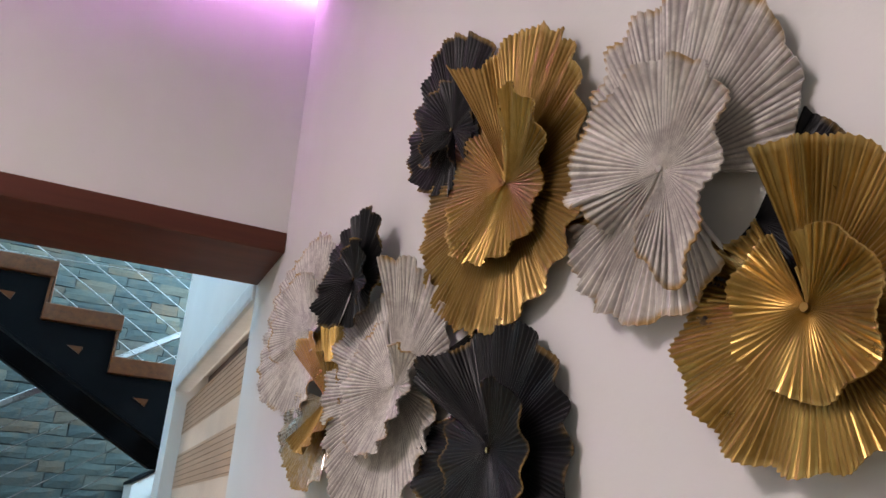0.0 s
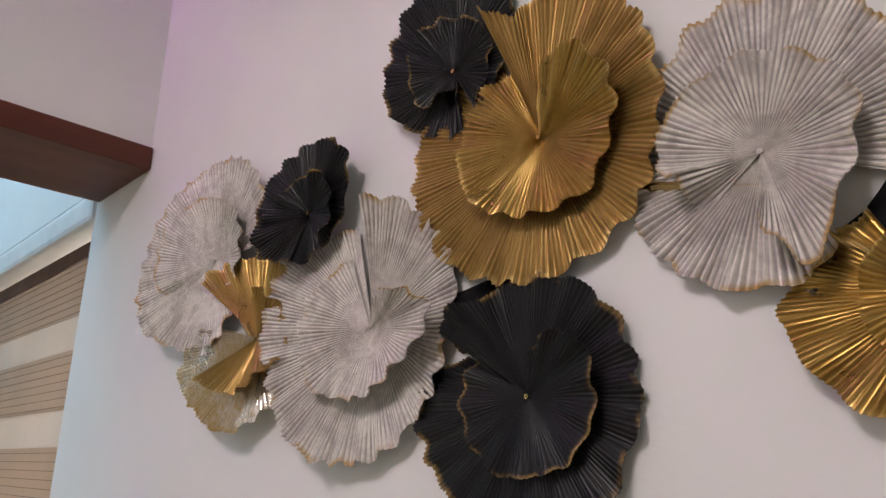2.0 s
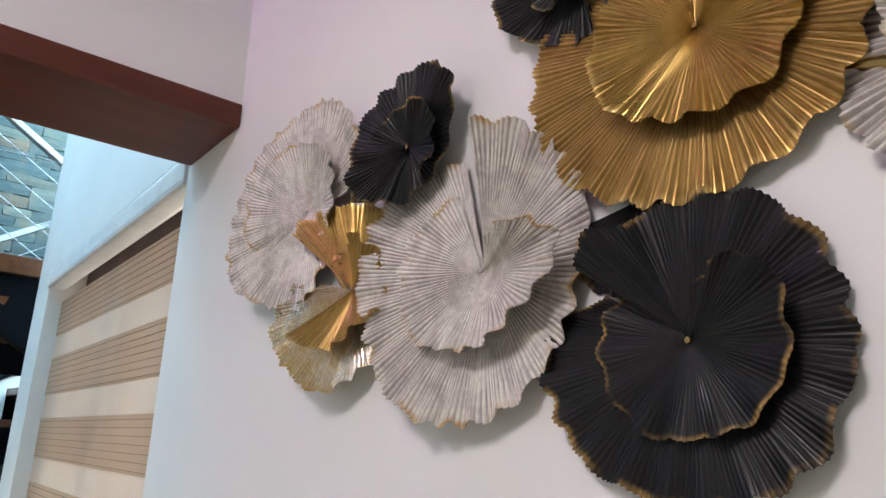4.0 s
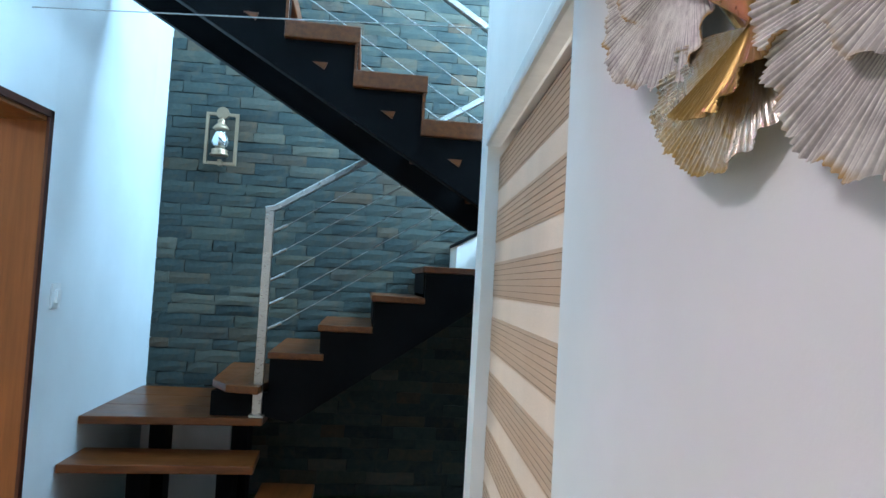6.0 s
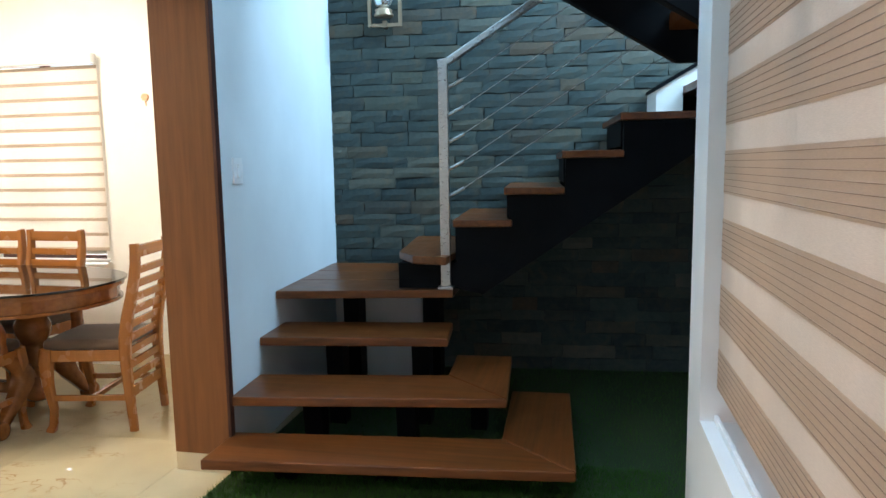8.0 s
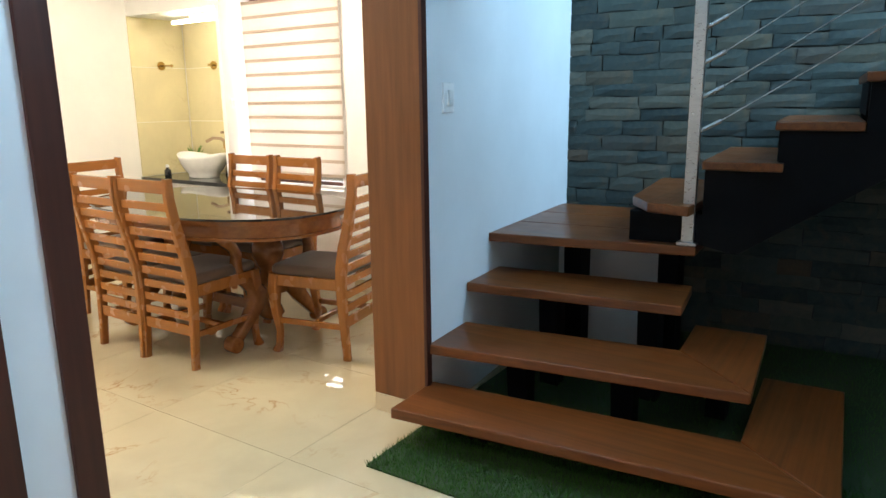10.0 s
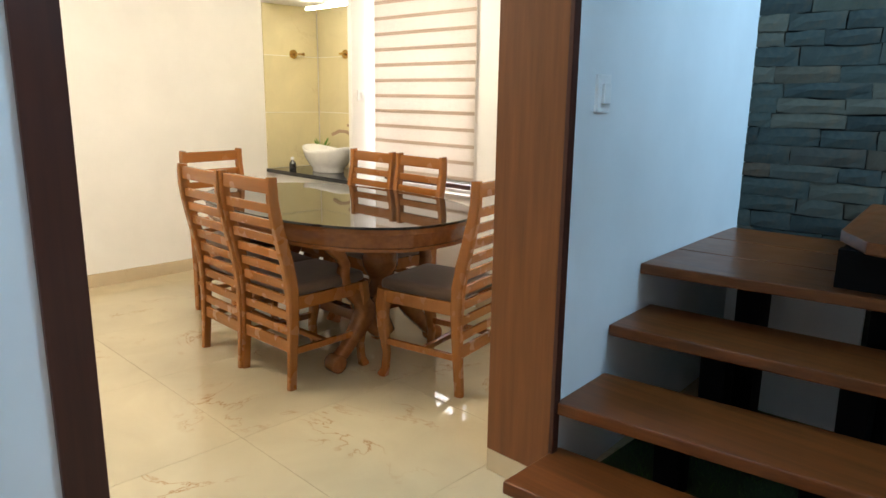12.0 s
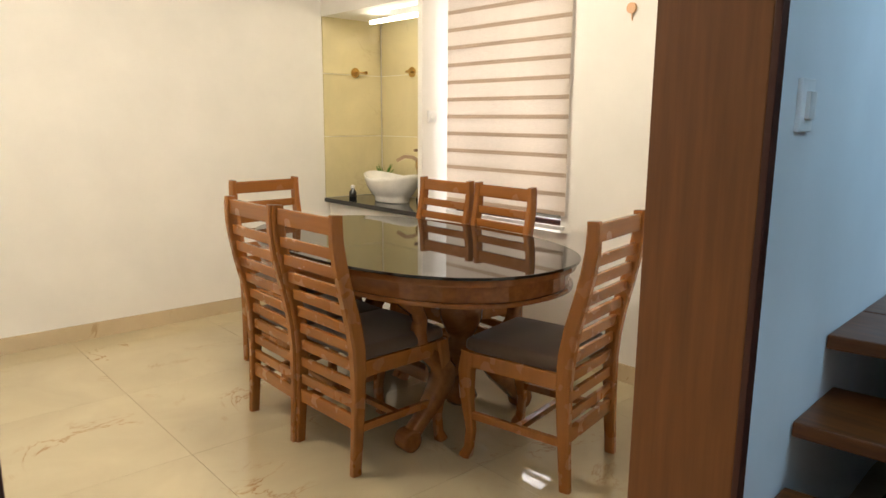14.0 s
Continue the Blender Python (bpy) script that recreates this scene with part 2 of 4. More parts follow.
def petal(name, light, dark, metal, rough, rim=None, fold_shade=0.4, blotch=22, spec=0.5):
    """Painted pleated metal: blotches, specks, shade painted dark into the folds and a worn rim."""
    k = Nodes(name)
    v = k.coord()
    patch = k.noise(v, blotch, 5, 0.66, 0.8)
    speck = k.noise(v, 170, 3)
    c = k.mix(0.35, k.ramp(patch, (0.40, dark), (0.56, light)), k.ramp(speck, (0.35, dark), (0.65, light)))
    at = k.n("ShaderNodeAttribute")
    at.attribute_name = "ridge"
    where = k.ramp(k.noise(v, 30, 4), (0.35, (fold_shade * 0.35,) * 3), (0.65, (fold_shade,) * 3))
    # valleys between the pleats get their shade as a darker colour
    pleat_shade = k.mix(1.0, k.ramp(at.outputs["Fac"], (0.15, (1, 1, 1)), (0.6, (0, 0, 0))), where, "MULTIPLY")
    c = k.mix(pleat_shade, c, tuple(a * 0.55 for a in dark))
    if rim:
        at = k.n("ShaderNodeAttribute")
        at.attribute_name = "rim"
        edge = k.mix(1.0, k.ramp(at.outputs["Fac"], (0.945, (0, 0, 0)), (0.985, (1, 1, 1))), k.ramp(k.noise(v, 26, 4), (0.46, (0, 0, 0)), (0.62, (1, 1, 1))), "MULTIPLY")
        c = k.mix(edge, c, rim)
    k.bump(speck, 0.03, 0.002)
    return k.set(c, k.ramp(patch, (0.3, (rough * 0.8,) * 3), (0.7, (min(1, rough * 1.25),) * 3)), metal, Specular_IOR_Level=spec)


def glow(name, colour, strength):
    k = Nodes(name)
    k.b.inputs["Emission Color"].default_value = (*colour, 1)
    k.b.inputs["Emission Strength"].default_value = strength
    return k.set(colour, 0.4)


def glass(name, tint=(1, 1, 1), rough=0.02):
    k = Nodes(name)
    return k.set(tint, rough, 0.0, Transmission_Weight=1.0, IOR=1.45)


def cloth(name, colour, through_light):
    """Woven blind cloth that lets some daylight through."""
    k = Nodes(name)
    v = k.coord()
    weave = k.noise(k.coord((60, 60, 900)), 1.0, 3)
    fold_shade = k.noise(k.coord((5, 5, 0.6)), 1.0, 2)
    c = k.ramp(weave, (0.3, tuple(a * 0.82 for a in colour)), (0.7, colour))
    # flat cloth: shading of soft vertical folds is mixed into its colour
    c = k.mix(0.3, c, k.ramp(fold_shade, (0.3, tuple(a * 0.75 for a in colour)), (0.7, colour)))
    k.set(c, 0.85)
    tr = k.n("ShaderNodeBsdfTranslucent")
    k.l(c, tr.inputs[0])
    mx = k.n("ShaderNodeMixShader")
    mx.inputs[0].default_value = through_light
    k.l(k.b.outputs[0], mx.inputs[1])
    k.l(tr.outputs[0], mx.inputs[2])
    k.l(mx.outputs[0], k.t.nodes["Material Output"].inputs[0])
    return k.mat


BLACK, STEEL, STONE = black_steel(), steel(), stone()
MARBLE, TILE = marble("floor_marble", (0.50, 0.42, 0.27), 0.03), marble("niche_tile", (0.76, 0.67, 0.40), 0.05, 0.25)
SKIRT = marble("skirting_marble", (0.62, 0.50, 0.33), 0.12)
MORTAR = plain("dark_mortar", (0.03, 0.032, 0.034), 0.95)
GROUT = plain("joint_grout", (0.46, 0.38, 0.25), 0.6)
GRASS = plain("artificial_grass", (0.045, 0.12, 0.02), 0.8, 0.0, Specular_IOR_Level=0.15)
GRASSBASE = plain("grass_backing", (0.02, 0.045, 0.012), 0.9)
PLASTIC = plain("white_plastic", (0.88, 0.88, 0.88), 0.3)
ALU = plain("white_aluminium", (0.78, 0.78, 0.79), 0.35)
CERAMIC = plain("white_ceramic", (0.85, 0.84, 0.80), 0.08)
COUNTER = plain("black_granite", (0.012, 0.013, 0.015), 0.08)
BRASS = plain("brass", (0.58, 0.40, 0.16), 0.25, 1.0)
ANTIQUE = plain("antique_copper", (0.42, 0.3, 0.2), 0.4, 0.8)
SMOKED = plain("dark_glass_top", (0.012, 0.011, 0.010), 0.03)
FABRIC = plain("brown_seat_cloth", (0.085, 0.050, 0.031), 0.85, 0.0, Sheen_Weight=0.3)
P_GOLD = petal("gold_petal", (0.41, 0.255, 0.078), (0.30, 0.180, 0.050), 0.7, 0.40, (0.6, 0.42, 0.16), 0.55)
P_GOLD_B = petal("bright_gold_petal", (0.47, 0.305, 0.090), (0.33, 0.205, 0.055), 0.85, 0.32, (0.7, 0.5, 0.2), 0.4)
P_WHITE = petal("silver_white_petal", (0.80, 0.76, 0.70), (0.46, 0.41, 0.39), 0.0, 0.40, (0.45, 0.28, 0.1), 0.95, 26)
# gold petal; its silver patches paint in a reflection of the sky
P_GOLD_SHEEN = petal("gold_petal_silver_sheen", (0.50, 0.33, 0.12), (0.74, 0.72, 0.68), 0.75, 0.28, (0.5, 0.34, 0.12), 0.3, 9)
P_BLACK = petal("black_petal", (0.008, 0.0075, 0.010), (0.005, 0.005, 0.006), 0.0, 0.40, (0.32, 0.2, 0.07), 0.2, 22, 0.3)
BAND = cloth("blind_band", (0.70, 0.56, 0.44), 0.58)
SHEER = cloth("blind_sheer", (0.86, 0.77, 0.69), 0.58)
BAND_PALE = cloth("pale_blind_band", (0.62, 0.51, 0.41), 0.45)
SHEER_PALE = cloth("pale_blind_sheer", (0.84, 0.78, 0.72), 0.46)
THREAD_PALE = plain("pale_blind_thread", (0.50, 0.40, 0.31), 0.9)
THREAD = plain("blind_thread", (0.32, 0.23, 0.17), 0.9)
CLEAR = glass("clear_glass")
TUBE = glow("tube_lamp_white", (0.80, 0.92, 1.0), 16.0)
WARMTUBE = glow("tube_lamp_warm", (1.0, 0.93, 0.78), 26.0)
WARMDISC = glow("ceiling_lamp_warm", (1.0, 0.89, 0.72), WARM_DISC)
DOWN = glow("downlight_glow", (1.0, 0.88, 0.76), 40.0)
PINK = glow("pink_cove_strip", (0.85, 0.35, 1.0), PINK_LED)

# ---- structure ----
WX, WT = -1.37, 0.255         # stair-side face and thickness of the doorway wall
ART = 0.52                    # face of the wall with the metal flowers
STONE_Y = 5.10
D0, D1, DH = 2.078, 3.445, 2.125
Z_LIV, Z_DIN, Z_STAIR = 2.66, 2.64, 5.4

structure("floor", boxes((-5.5, 1.9, -3.2, 5.8, -0.12, -0.012)), GROUT, "concrete bed under the marble floor tiles", "floor")
R0, R1, RS, RH = 1.605, 3.0, 0.53, 2.10      # window recess beside the stairs
structure("wall_east_living", boxes((ART, ART + 0.22, -3.0, R0, 0, Z_LIV), (ART, ART + 0.22, 1.0, 1.36, Z_LIV, Z_LIV + 0.24)), WHITE, "white painted wall carrying the metal flowers", "wall")
wall_win = boxes((ART, ART + 0.22, R0, R1, RH, Z_STAIR), (ART, ART + 0.22, R0, R1, 0, RS), (ART, ART + 0.22, R1, 3.25, 0, Z_STAIR), (ART, ART + 0.22, 1.36, R0, Z_LIV, Z_STAIR))
structure("wall_east_window", wall_win, WHITE, "white wall with a blind-covered window recess", "wall")
structure("wall_over_beam", boxes((-3.6, ART, 1.356, 1.58, 2.105, Z_STAIR)), WHITE, "white wall above the wooden beam, tinted pink by cove light", "wall")
SETTING[0] = STAIR
structure("wall_north_stone", boxes((WX - 0.3, 1.9, STONE_Y + 0.03, STONE_Y + 0.25, 0, Z_STAIR)), MORTAR, "dark backing of the slate-clad stairwell wall", "wall")
structure("wall_west_stair", boxes((WX - 0.1, WX, D1 + 0.022, STONE_Y + 0.03, 0, Z_STAIR)), BLUE_LIT_WALL, "white stairwell wall, bluish daylight tinted into its paint", "wall")
# the high opening is added only to make room for that light
structure("wall_stair_end", boxes((1.68, 1.9, 2.6, STONE_Y + 0.03, 0, 2.7), (1.68, 1.9, 2.6, STONE_Y + 0.03, 4.6, Z_STAIR), (1.68, 1.9, 2.6, 3.2, 2.7, 4.6), (1.68, 1.9, 4.9, STONE_Y + 0.03, 2.7, 4.6)), WHITE, "white end wall of the stairwell with an added high light opening", "wall")
SETTING[0] = Matrix()
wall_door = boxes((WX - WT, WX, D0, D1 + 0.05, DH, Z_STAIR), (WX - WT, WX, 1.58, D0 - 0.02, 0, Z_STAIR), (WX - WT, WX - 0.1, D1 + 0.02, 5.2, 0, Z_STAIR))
structure("wall_west_door", wall_door, BLUE_LIT_WALL, "white wall over and beside the doorway", "wall")
structure("wall_stair_return", boxes((ART + 0.22, 1.9, 2.9, 3.1, 0, Z_STAIR)), WHITE, "white return wall beside the stairs", "wall")
structure("wall_living_west", boxes((-3.8, -3.6, -3.0, 1.6, 0, Z_LIV)), WHITE, "white living room wall", "wall")
structure("wall_living_front", boxes((-3.6, WX - WT, 1.356, 1.58, 0, 2.105)), WHITE, "white living room wall beside the opening", "wall")
structure("wall_living_south", boxes((-3.8, -2.9, -3.2, -3.0, 0, Z_LIV), (-0.3, ART + 0.22, -3.2, -3.0, 0, Z_LIV), (-2.9, -0.3, -3.2, -3.0, 0, 0.6), (-2.9, -0.3, -3.2, -3.0, 2.3, Z_LIV)), WHITE, "unseen white living room wall with a wide light opening", "wall")
structure("ceiling_living", boxes((-3.6, ART, -3.0, 1.27, Z_LIV, Z_LIV + 0.06), (-3.6, ART, 1.1, 1.356, Z_LIV + 0.16, Z_LIV + 0.24), (-3.6, ART, 1.1, 1.18, Z_LIV + 0.06, Z_LIV + 0.16)), CEIL, "white living room ceiling", "ceiling")
structure("wall_dining_east", boxes((WX - WT - 0.004, WX - WT, 0.8, D0, 0, Z_DIN), (WX - WT - 0.004, WX - WT, D1, 5.1, 0, Z_DIN), (WX - WT - 0.004, WX - WT, D0, D1, DH, Z_DIN)), CREAM, "cream painted dining room wall with the doorway", "wall")
structure("ceiling_dining", boxes((-5.2, WX - WT, 0.8, 5.4, Z_DIN, Z_DIN + 0.1)), CEIL, "white dining room ceiling", "ceiling")
# the roof opening is unseen, added to let light onto the stair walls
structure("ceiling_stairwell", boxes((-1.6, 1.8, 3.9, 5.4, Z_STAIR, Z_STAIR + 0.1), (-1.6, 1.8, 1.58, 1.9, Z_STAIR, Z_STAIR + 0.1), (0.9, 1.8, 1.9, 3.9, Z_STAIR, Z_STAIR + 0.1), (-1.6, -0.9, 1.9, 3.9, Z_STAIR, Z_STAIR + 0.1)), CEIL, "white stairwell ceiling round an added, unseen light opening", "ceiling")
SETTING[0] = DINING
structure("wall_dining_west", boxes((-5.19, -4.99, 0.6, 5.5, 0, Z_DIN)), CREAM, "cream painted dining room wall", "wall")
structure("wall_dining_south", boxes((-4.99, -1.6, 0.6, 0.85, 0, Z_DIN)), CREAM, "cream painted dining room wall", "wall")
W1, WB, WH = -2.98, 0.70, 2.10
NF = 4.93                     # face of the dining window wall
wall_n = boxes((-3.895, W1, NF, 5.32, 0, WB), (-3.895, W1, NF, 5.32, WH, Z_DIN), (W1, -1.56, NF, 5.32, 0, Z_DIN), (-3.935, -3.895, 4.74, 5.32, 0, Z_DIN), (-4.99, -3.935, 4.74, 5.32, 1.99, Z_DIN), (-4.99, -3.935, 5.26, 5.5, 0, 1.99))
structure("wall_dining_north", wall_n, CREAM, "cream wall with a window and a washbasin niche", "wall")
sk = boxes((-4.989, -4.975, 0.86, 4.735, 0, 0.09), (-2.9, -1.61, NF - 0.014, NF - 0.001, 0, 0.09), (-4.97, -1.61, 0.851, 0.865, 0, 0.09))
structure("baseboard", sk, SKIRT, "polished beige marble skirting", "skirting")
SETTING[0] = Matrix()

# wooden beam and the post that carries it
beam = thing("ceiling_beam", (-0.5, 1.45, 2.015), "dark red-brown polished wooden beam across the opening", "beam")
part("beam_board", bevelled(boxes((-3.6, ART - 0.001, 1.345, 1.588, 2.060, 2.105)), 0.004), BEAM, beam)

# doorway lining
door = thing("door_1", (WX, 2.77, 0), "wide open doorway lined with brown wood", "door frame", kind="structure")
part("far_jamb", bevelled(boxes((WX - WT - 0.015, WX - 0.004, D1 - 0.002, D1 + 0.02, 0.082, DH)), 0.003), JAMB, door)
part("far_edge_trim", bevelled(boxes((WX - 0.004, WX + 0.012, D1 - 0.004, D1 + 0.03, 0.02, DH + 0.03)), 0.003), JAMB_DARK, door, "dark stained edge trim")
part("far_jamb_base", boxes((WX - WT - 0.012, WX - 0.006, D1 - 0.004, D1 + 0.02, 0, 0.082)), SKIRT, door, "beige marble base block")
part("near_jamb", bevelled(boxes((WX - WT - 0.015, WX, D0 - 0.02, D0 - 0.001, 0.0, DH)), 0.003), JAMB, door)
part("near_edge_trim", bevelled(boxes((WX, WX + 0.014, D0 - 0.075, D0 - 0.003, 0.0, DH + 0.03)), 0.003), JAMB_DARK, door, "dark stained edge trim")
part("near_post", bevelled(boxes((WX, WX + 0.014, 1.66, 1.895, 0.0, 2.058)), 0.003), JAMB_DARK, door, "dark stained post of the beam opening")
part("head_lining", bevelled(boxes((WX - WT - 0.015, WX - 0.004, D0, D1, DH - 0.02, DH - 0.001)), 0.003), JAMB, door)
part("head_trim", bevelled(boxes((WX - 0.002, WX + 0.012, D0 - 0.066, D1 + 0.03, DH - 0.003, DH + 0.03)), 0.003), JAMB_DARK, door, "dark stained edge trim")

# ---- stairs ----
stairs = thing("staircase", (-0.4, 4.2, 0), "open staircase with brown wooden treads on black steel", "staircase")
TH = 0.042


def tread_poly(pts, top, mat=None, th=TH, name="tread"):
    bm = prism(bmesh.new(), pts, "z", top - th, top)
    return part(name, bevelled(bm, 0.006), mat or TREAD, stairs)


Z1, Z2, Z3, Z4 = 0.17, 0.345, 0.525, 0.712


def wall_x(y):
    return WX + 0.003 - 0.0699 * max(0, y - D1)


# bottom treads turn the corner with a mitred end
tread_poly([(wall_x(3), 3.197), (0.133, 3.339), (-0.186, 3.618), (wall_x(3.5), 3.50)], Z1)
tread_poly([(0.135, 3.343), (0.09, 4.265), (-0.205, 4.255), (-0.184, 3.622)], Z1, TREAD_Y)
tread_poly([(wall_x(3.46), 3.46), (-0.165, 3.628), (-0.479, 3.925), (wall_x(3.8), 3.80)], Z2)
tread_poly([(-0.163, 3.632), (-0.211, 4.293), (-0.50, 4.28), (-0.477, 3.929)], Z2, TREAD_Y)
tread_poly([(wall_x(3.81), 3.81), (-0.478, 3.925), (-0.518, 4.26), (wall_x(4.16), 4.16)], Z3)
tread_poly([(wall_x(4.04), 4.04), (-0.50, 4.185), (-0.515, 4.50), (wall_x(4.39), 4.39)], Z4)
tread_poly([(wall_x(4.396), 4.396), (-0.515, 4.506), (-0.53, 4.81), (wall_x(4.73), 4.73)], Z4)
tread_poly([(wall_x(4.736), 4.736), (-0.53, 4.816), (-0.55, 5.14), (wall_x(5.08), 5.08)], Z4)
tread_poly([(-0.82, 4.33), (-0.70, 4.15), (-0.52, 4.11), (-0.50, 5.13), (-0.91, 5.12)], 0.89, TREAD_Y)
SETTING[0] = STAIR
FY = 4.14
FLIGHT = [(-0.450, 1.068), (-0.190, 1.230), (0.095, 1.408), (0.375, 1.586)]
for x, z in FLIGHT:
    w = 0.43 if x > 0.3 else 0.300
    tread_poly([(x, FY), (x + w, FY), (x + w, 5.07), (x, 5.07)], z, TREAD_Y, 0.036)
tread_poly([(0.79, 3.26), (1.66, 3.26), (1.66, 5.07), (0.79, 5.07)], 1.765, TREAD_Y)
UP = [(0.250 - 0.305 * i, 2.205 + 0.19 * i) for i in range(6)]
UY0, UY1 = 3.24, 4.06
tread_poly([(0.565, UY0), (0.90, UY0), (0.90, UY1), (0.565, UY1)], 2.01, TREAD_Y, 0.075)
for x, z in UP:
    tread_poly([(x, UY0), (x + 0.325, UY0), (x + 0.325, UY1), (x, UY1)], z, TREAD_Y, 0.075)

# pale plaster behind the bottom treads
structure("trim", boxes((-1.22, -0.70, 4.62, 4.66, 0, 0.62)), WHITE, "white plaster panel under the landing", "panel")
# steel under the bottom treads
SETTING[0] = Matrix()
for x, dy in ((-1.10, 0.02), (-0.66, 0.08)):
    for y0, y1, z0, z1 in ((3.36, 3.46, 0.0, Z1), (3.70, 3.80, 0.0, Z2), (4.02, 4.12, 0.0, Z3), (4.30, 4.42, 0.0, Z4)):
        bm = prism(bmesh.new(), [(y0 + dy + 0.03, z0), (y1 + dy, z0), (y1 + dy, z1 - TH), (y0 + dy, z1 - TH)], "x", x - 0.045, x + 0.045)
        part("bracket", bm, BLACK, stairs)
for x, y, z in ((-0.03, 3.75, Z1), (-0.05, 4.12, Z1), (-0.36, 4.10, Z2)):
    part("bracket", boxes((x - 0.04, x + 0.04, y, y + 0.08, 0.0, z - TH)), BLACK, stairs)

SETTING[0] = STAIR
# stepped black stringers of the lower flight, one on each side
pts = [(-0.74, Z4), (-0.74, 0.885 - TH), (-0.44, 0.885 - TH), (-0.44, 1.030), (-0.17, 1.030), (-0.17, 1.192), (0.115, 1.192), (0.115, 1.370), (0.395, 1.370), (0.395, 1.548), (0.81, 1.548), (0.81, 1.72), (1.5, 1.72), (1.5, 1.45), (0.75, 1.40), (-0.30, Z4 - 0.03), (-0.44, Z4)]
for y in (FY + 0.03, 4.9):
    part("stringer", prism(bmesh.new(), pts, "y", y, y + 0.05), BLACK, stairs)
for x, z in FLIGHT:
    part("riser", boxes((x + 0.012, x + 0.024, FY + 0.08, 4.9, z - 0.16, z - 0.036)), BLACK, stairs)
part("riser", boxes((-0.735, -0.72, FY + 0.08, 4.9, Z4, 0.885 - TH)), BLACK, stairs)

# upper flight: sawtooth plate with a lower flange
saw = [(0.90, 1.94), (0.595, 1.94)]
for i, (x, z) in enumerate(UP):
    saw.append((x + 0.32, z - 0.075))
    saw.append((x + 0.015, z - 0.075))
xe, ze = UP[-1]
saw += [(xe + 0.015, ze - 0.245), (0.60, 1.79), (0.90, 1.79)]
for y in (UY0 + 0.03, UY1 - 0.07):
    part("stringer", prism(bmesh.new(), saw, "y", y, y + 0.03), BLACK, stairs)
    bm = sweep(bmesh.new(), [(xe, y + 0.015, ze - 0.240), (0.60, y + 0.015, 1.80)], 0.07, 0.014)
    part("flange", bm, BLACK, stairs)
for x, z in UP:
    part("riser_edge", boxes((x + 0.305, x + 0.317, UY0 + 0.004, UY0 + 0.03, z - 0.19, z - 0.075)), TREAD, stairs)
    bm = prism(bmesh.new(), [(x + 0.125, z - 0.165), (x + 0.19, z - 0.165), (x + 0.178, z - 0.198)], "y", UY0 + 0.022, UY0 + 0.0295)
    part("tread_bracket", bm, TREAD, stairs)
part("upper_landing", boxes((WX + 0.003, xe + 0.01, 2.6, 4.2, ze + 0.10, ze + 0.22)), CEIL, stairs)

# cream plinth beside the turn, with a dark cap
PLINTH = [(0.64, 1.587), (0.785, 1.587), (0.785, 1.767), (1.6, 1.767), (1.6, 2.30), (0.64, 1.745)]
structure("trim", prism(bmesh.new(), PLINTH, "y", 4.75, 5.08), CREAM, "cream plastered plinth at the turn of the stairs", "plinth")

structure("trim", prism(bmesh.new(), [(0.632, 1.744), (1.6, 2.304), (1.6, 2.324), (0.632, 1.764)], "y", 4.735, 5.08), BLACK, "thin dark cap on the cream plinth", "plinth cap")

# ---- railing of the lower flight ----
SL = 0.178 / 0.283
rail = thing("stair_railing", (-0.5, 4.23, Z4), "brushed steel post, handrail and cables beside the stairs", "railing")
PX, PY = -0.490, 4.160
part("post", bevelled(boxes((PX - 0.024, PX + 0.024, PY - 0.02, PY + 0.02, Z4, 1.845)), 0.003), STEEL, rail)
part("base_collar", bevelled(boxes((PX - 0.04, PX + 0.04, PY - 0.034, PY + 0.034, Z4, Z4 + 0.014)), 0.003), STEEL, rail)
part("handrail", sweep(bmesh.new(), [(PX - 0.024, PY, 1.848), (PX + 0.03, PY, 1.86), (1.15, PY, 1.86 + SL * (1.12 - PX))], 0.042, 0.036), STEEL, rail)
for z in (1.18, 1.315, 1.45, 1.585, 1.72):
    part("cable", tube(bmesh.new(), (PX + 0.09, PY, z + 0.045), (1.15, PY, z + SL * (1.15 - PX)), 0.0025, 6), STEEL, rail)
    part("cable_end", tube(bmesh.new(), (PX + 0.02, PY, z + 0.008), (PX + 0.10, PY, z + 0.05), 0.009, 8), STEEL, rail)
part("post", bevelled(boxes((1.13, 1.17, PY - 0.02, PY + 0.02, 1.765, 2.95)), 0.003), STEEL, rail)

# railing of the upper flight
US = 0.188 / 0.305
rail2 = thing("upper_stair_railing", (0.6, 4.02, 2.19), "steel handrail and cables along the upper flight", "railing")
part("handrail", sweep(bmesh.new(), [(-1.3, 4.02, 3.01 + US * 1.85), (0.75, 4.02, 2.99 - US * 0.2)], 0.045, 0.036), STEEL, rail2)
for dz in (0.12, 0.26, 0.40, 0.54, 0.68):
    part("cable", tube(bmesh.new(), (-1.3, 4.02, 2.19 + dz + US * 1.85), (0.75, 4.02, 2.19 + dz - US * 0.2), 0.0035, 6), STEEL, rail2)
for x in (0.74, -0.95):
    part("post", boxes((x - 0.02, x + 0.02, 4.00, 4.04, 2.19 - US * (x - 0.55) - 0.1, 2.99 - US * (x - 0.55))), STEEL, rail2)
SETTING[0] = Matrix()
part("cable", tube(bmesh.new(), (-1.37, 3.25, 2.535), (0.525, 3.2, 2.565), 0.003, 6), STEEL, rail2)

